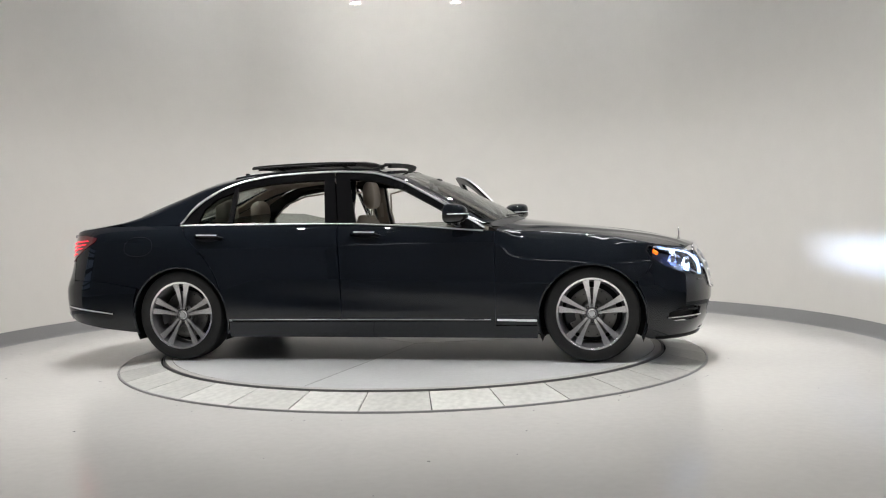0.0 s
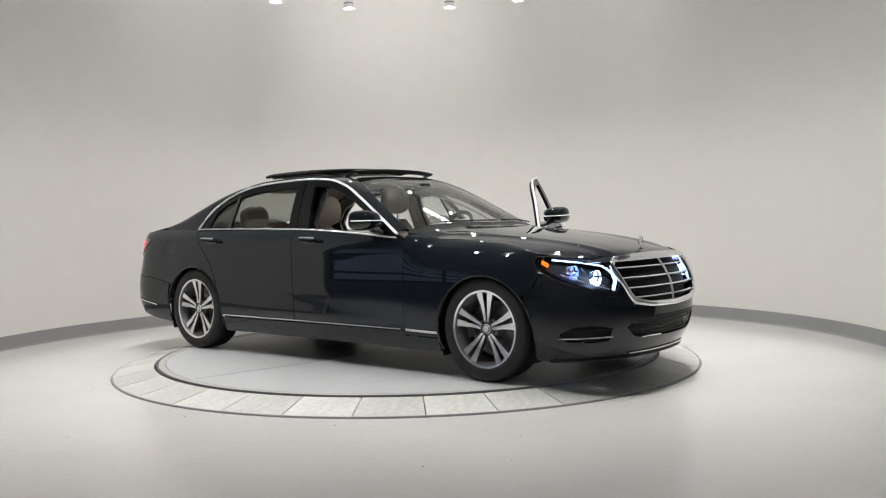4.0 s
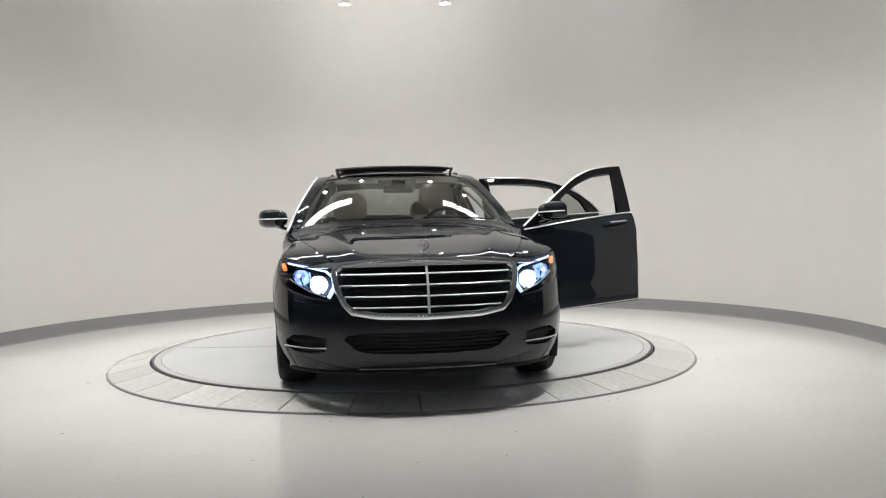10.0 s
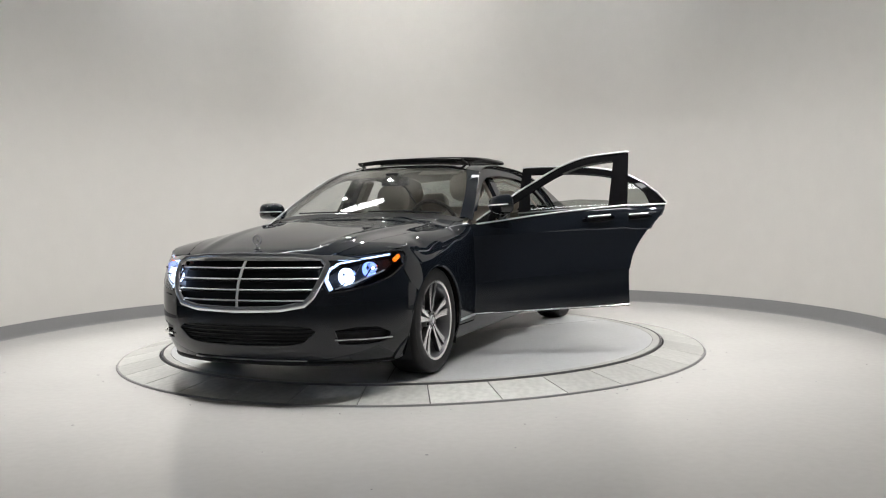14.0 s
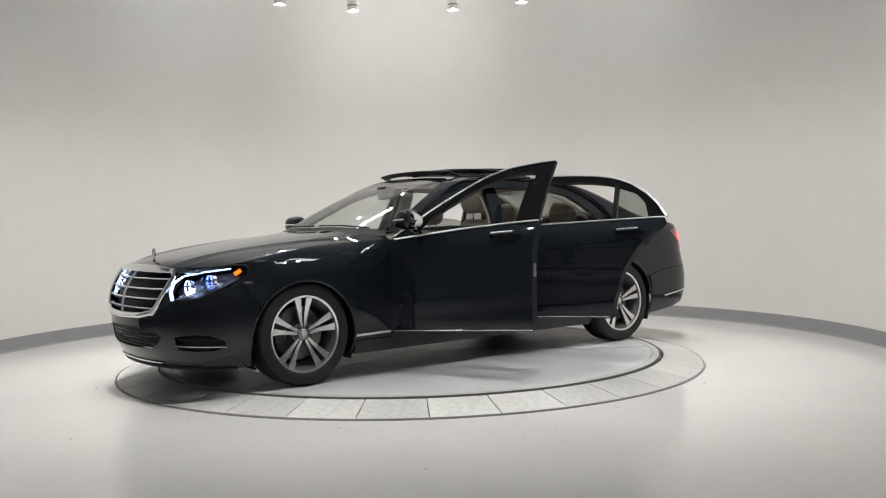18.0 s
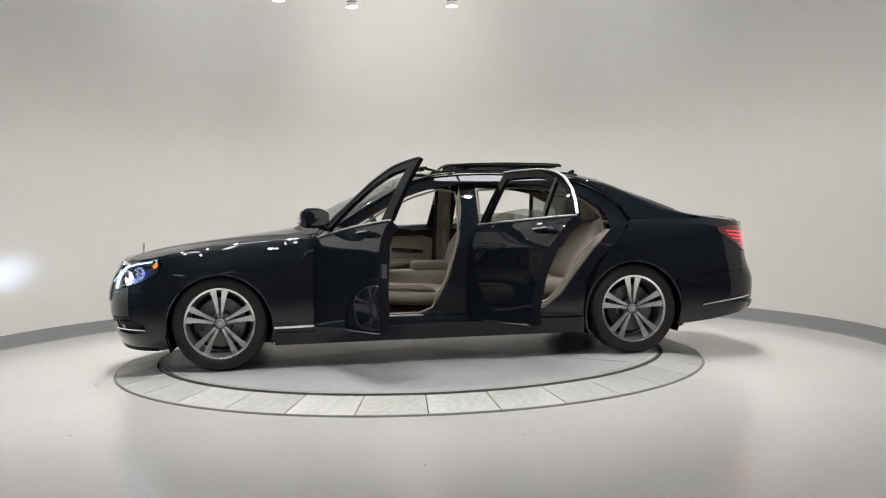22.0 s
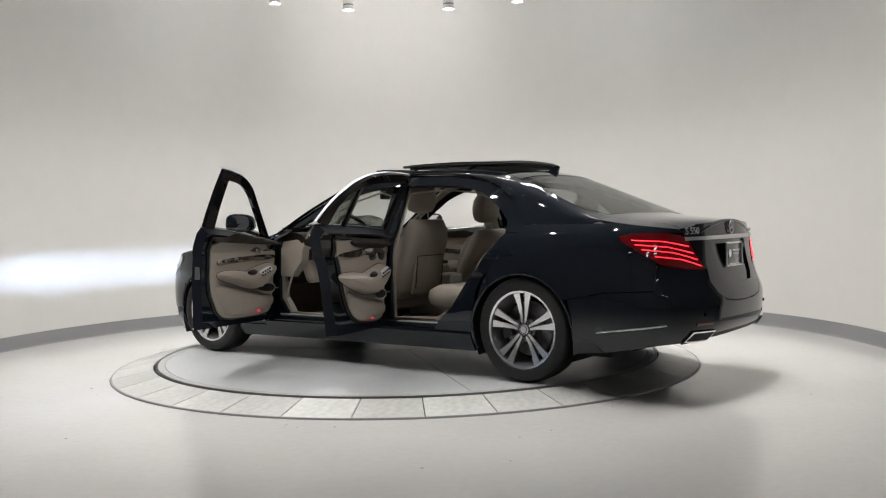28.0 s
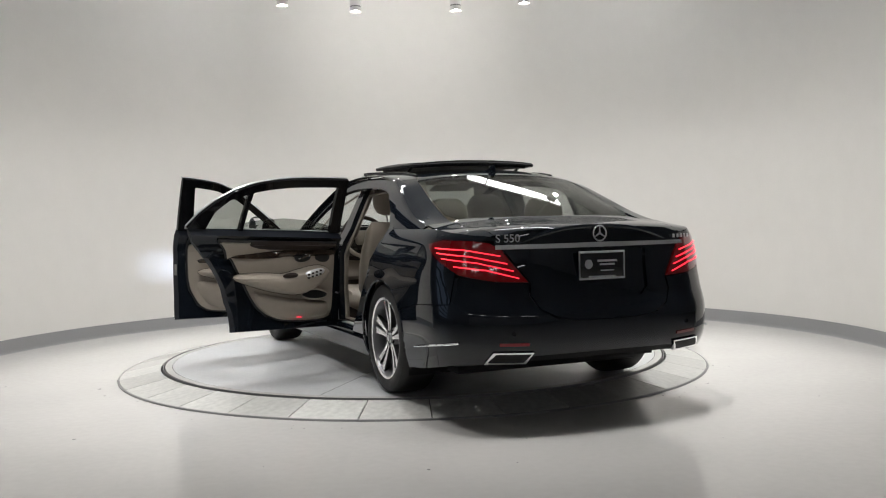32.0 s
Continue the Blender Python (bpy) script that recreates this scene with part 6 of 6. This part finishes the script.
# seats
def pad(rows, sections=16):
    """A padded body: rows of (centre, half width, half depth, up, across) joined into one."""
    bm = bmesh.new()
    rings = []
    for c, hw, hd, out in rows:
        out, side_v = Vector(out).normalized(), Vector((0, 1, 0))
        ring = []
        for k in range(sections):
            t = 2 * math.pi * k / sections
            a, b = math.cos(t), math.sin(t)
            a, b = math.copysign(abs(a) ** 0.45, a), math.copysign(abs(b) ** 0.55, b)
            dish = 0.025 * (1 - a * a) * (b > 0)
            ring.append(bm.verts.new(Vector(c) + side_v * hw * a + out * (hd * b - dish)))
        rings.append(ring)
    for p, q in zip(rings, rings[1:]):
        for k in range(sections):
            bm.faces.new((p[k], p[(k + 1) % sections], q[(k + 1) % sections], q[k]))
    bm.faces.new(rings[0][::-1])
    bm.faces.new(rings[-1])
    bmesh.ops.recalc_face_normals(bm, faces=bm.faces)
    return bm


def seat(y, front, back=0.0, drop=0.0):
    """back: how far the backrest stands behind its usual place; drop: how far its top is let down."""
    if front:
        w = 0.265
        cush = [((0.49, y, 0.545), w * 0.86, 0.025, (0, 0, 1)), ((0.475, y, 0.540), w * 0.97, 0.06, (0, 0, 1)), ((0.42, y, 0.535), w, 0.085, (0, 0, 1)), ((0.2, y, 0.520), w, 0.09, (0, 0, 1)), ((-0.12, y, 0.50), w * 0.97, 0.09, (0, 0, 1)), ((-0.22, y, 0.50), w * 0.9, 0.06, (0, 0, 1))]
        b0, b1, hx, hz, lean = Vector((-0.19 - 0.6 * back, y, 0.52)), Vector((-0.31 - back, y, 1.12 - drop)), -0.255 - back, 1.295 - drop, (1, 0, 0.2)
    else:
        w = 0.315
        cush = [((-0.62, y, 0.555), w * 0.9, 0.03, (0, 0, 1)), ((-0.64, y, 0.555), w * 0.98, 0.075, (0, 0, 1)), ((-0.70, y, 0.555), w, 0.105, (0, 0, 1)), ((-0.95, y, 0.545), w, 0.11, (0, 0, 1)), ((-1.15, y, 0.53), w * 0.97, 0.10, (0, 0, 1))]
        b0, b1, hx, hz, lean = Vector((-1.13, y, 0.56)), Vector((-1.44, y, 1.07)), -1.40, 1.165, (1, 0, 0.5)
    st = part("front_seat" if front else "rear_seat", pad(cush), LEATHER, car, "beige leather front seat" if front else "beige leather rear seat", angle=70)
    rows = []
    n = 9
    for i in range(n):
        t = i / (n - 1)
        bulge = 0.03 * math.sin(math.pi * t)
        c = b0.lerp(b1, t) + Vector((0.012 * math.sin(math.pi * 2 * t), 0, 0))
        hw = (w * (0.98 - (0.12 if front else 0.22) * max(0, t - 0.55) / 0.45)) * (0.86 if i in (0, n - 1) else 1.0)
        rows.append((c, hw, (0.075 if front else 0.085) * (0.45 if i in (0, n - 1) else 1.0) + bulge * 0.3, lean))
    part("backrest", pad(rows), LEATHER, st, angle=70)
    hr = []
    for dz, hw, hd in ((-0.102, 0.070, 0.02), (-0.088, 0.108, 0.046), (-0.05, 0.130, 0.060), (0.0, 0.136, 0.063), (0.045, 0.128, 0.060), (0.080, 0.104, 0.048), (0.098, 0.070, 0.026), (0.103, 0.040, 0.010)):
        k, wide = (1.18, 1.15) if front else (1.0, 1.05)
        hr.append(((hx - 0.10 * dz, y, hz + dz * k), hw * wide, hd, (1, 0, 0.2)))
    part("headrest", pad(hr), LEATHER, st, angle=70)
    for s in (-1, 1):
        part("headrest_post", tube([(hx - 0.01, y + s * 0.055, hz - 0.07), (hx - 0.035, y + s * 0.055, hz - 0.21)], 0.006, 8), CHROME, st, "chrome headrest post")
    if front:
        for s in (-1, 1):
            rows = [((0.42, y + s * (w - 0.035), 0.585), 0.018, 0.012, (0, 0, 1)), ((0.30, y + s * (w - 0.03), 0.590), 0.034, 0.026, (0, 0, 1)), ((0.05, y + s * (w - 0.03), 0.580), 0.036, 0.03, (0, 0, 1)), ((-0.05, y + s * (w - 0.03), 0.56), 0.02, 0.014, (0, 0, 1))]
            part("side_bolster", pad(rows, 12), LEATHER, st, angle=70)
            rows = [((x - 0.8 * back, y + s * dy, z - drop * 0.5), hw, hd, (1, 0, 0.28)) for x, dy, z, hw, hd in ((-0.165, 0.215, 0.66, 0.02, 0.03), (-0.185, 0.215, 0.76, 0.035, 0.055), (-0.225, 0.205, 0.92, 0.033, 0.05), (-0.265, 0.19, 1.02, 0.02, 0.02))]
            part("side_bolster", pad(rows, 12), LEATHER, st, angle=70)
        part("seat_base", box((0.48, 0.44, 0.12), (0.18, y, 0.40), 0.03), BROWN, st)
        part("map_pocket", box((0.02, 0.34, 0.30), (-0.325 - 0.72 * back, y, 0.70), 0.008, turn=Euler((0, radians(-11), 0)).to_matrix()), LEATHER, st, "beige map pocket")
        part("pocket_seam", tube([(-0.338 - 0.72 * back + dx, y + dy, z) for dx, dy, z in ((0.0, -0.165, 0.60), (-0.028, -0.165, 0.845), (-0.028, 0.165, 0.845), (0.0, 0.165, 0.60))], 0.004, 6), BROWN, st)
        part("seat_rail", box((0.60, 0.04, 0.03), (0.15, y - 0.16, 0.353), 0.006), STEEL, st)
    return st


for y, back, drop in ((0.385, 0.10, 0.0), (-0.385, 0.20, 0.09)):
    seat(y, True, back, drop)
    seat(y * 0.98, False)
part("rear_centre", box((0.12, 0.20, 0.42), (-1.26, 0, 0.80), 0.04, turn=Euler((0, radians(-31), 0)).to_matrix(), segments=3), LEATHER, car)
part("rear_centre_cushion", box((0.50, 0.18, 0.16), (-0.92, 0, 0.555), 0.05, segments=3), LEATHER, car)
part("parcel_shelf", box((0.62, 1.25, 0.02), (-1.76, 0, 1.045), 0.008), LINER, car, "beige parcel shelf")
part("belt_buckle", box((0.09, 0.03, 0.05), (-0.98, 0.14, 0.665), 0.012), BLACK, car)
st = part("screen_sticker", sheet([(0.215, -0.50), (0.215, -0.42), (0.175, -0.42), (0.175, -0.50)], on_top, (0.1, 0.1), 0.001, lift=-0.009), LAMPWHITE, car, "small white paper sticker")
for k in range(3):
    part("sticker_bar", sheet([(0.208 - 0.012 * k, -0.49), (0.208 - 0.012 * k, -0.43), (0.202 - 0.012 * k, -0.43), (0.202 - 0.012 * k, -0.49)], on_top, (0.1, 0.1), 0.001, lift=-0.007), LAMPGREY, st)


# ---- what moves ----
def turned(t):
    """The turntable's turn in degrees at t seconds."""
    return TURN_0 + TURN_RATE * t


def motions():
    rows = [i * 2.0 for i in range(17)]
    walk(disc, [(t, pose(0, 0, 0, 0, 0, turned(t))) for t in rows])
    walk(car, [(t, pose(0, 0, 0, 0, 0, turned(t)) @ pose(*CAR_AT)) for t in [i * 1.0 for i in range(33)]])


TURN_0, TURN_RATE, CAR_AT = -11.69, -7.3905, (-0.080, -0.042, DISC_Z - 0.0356)
motions()
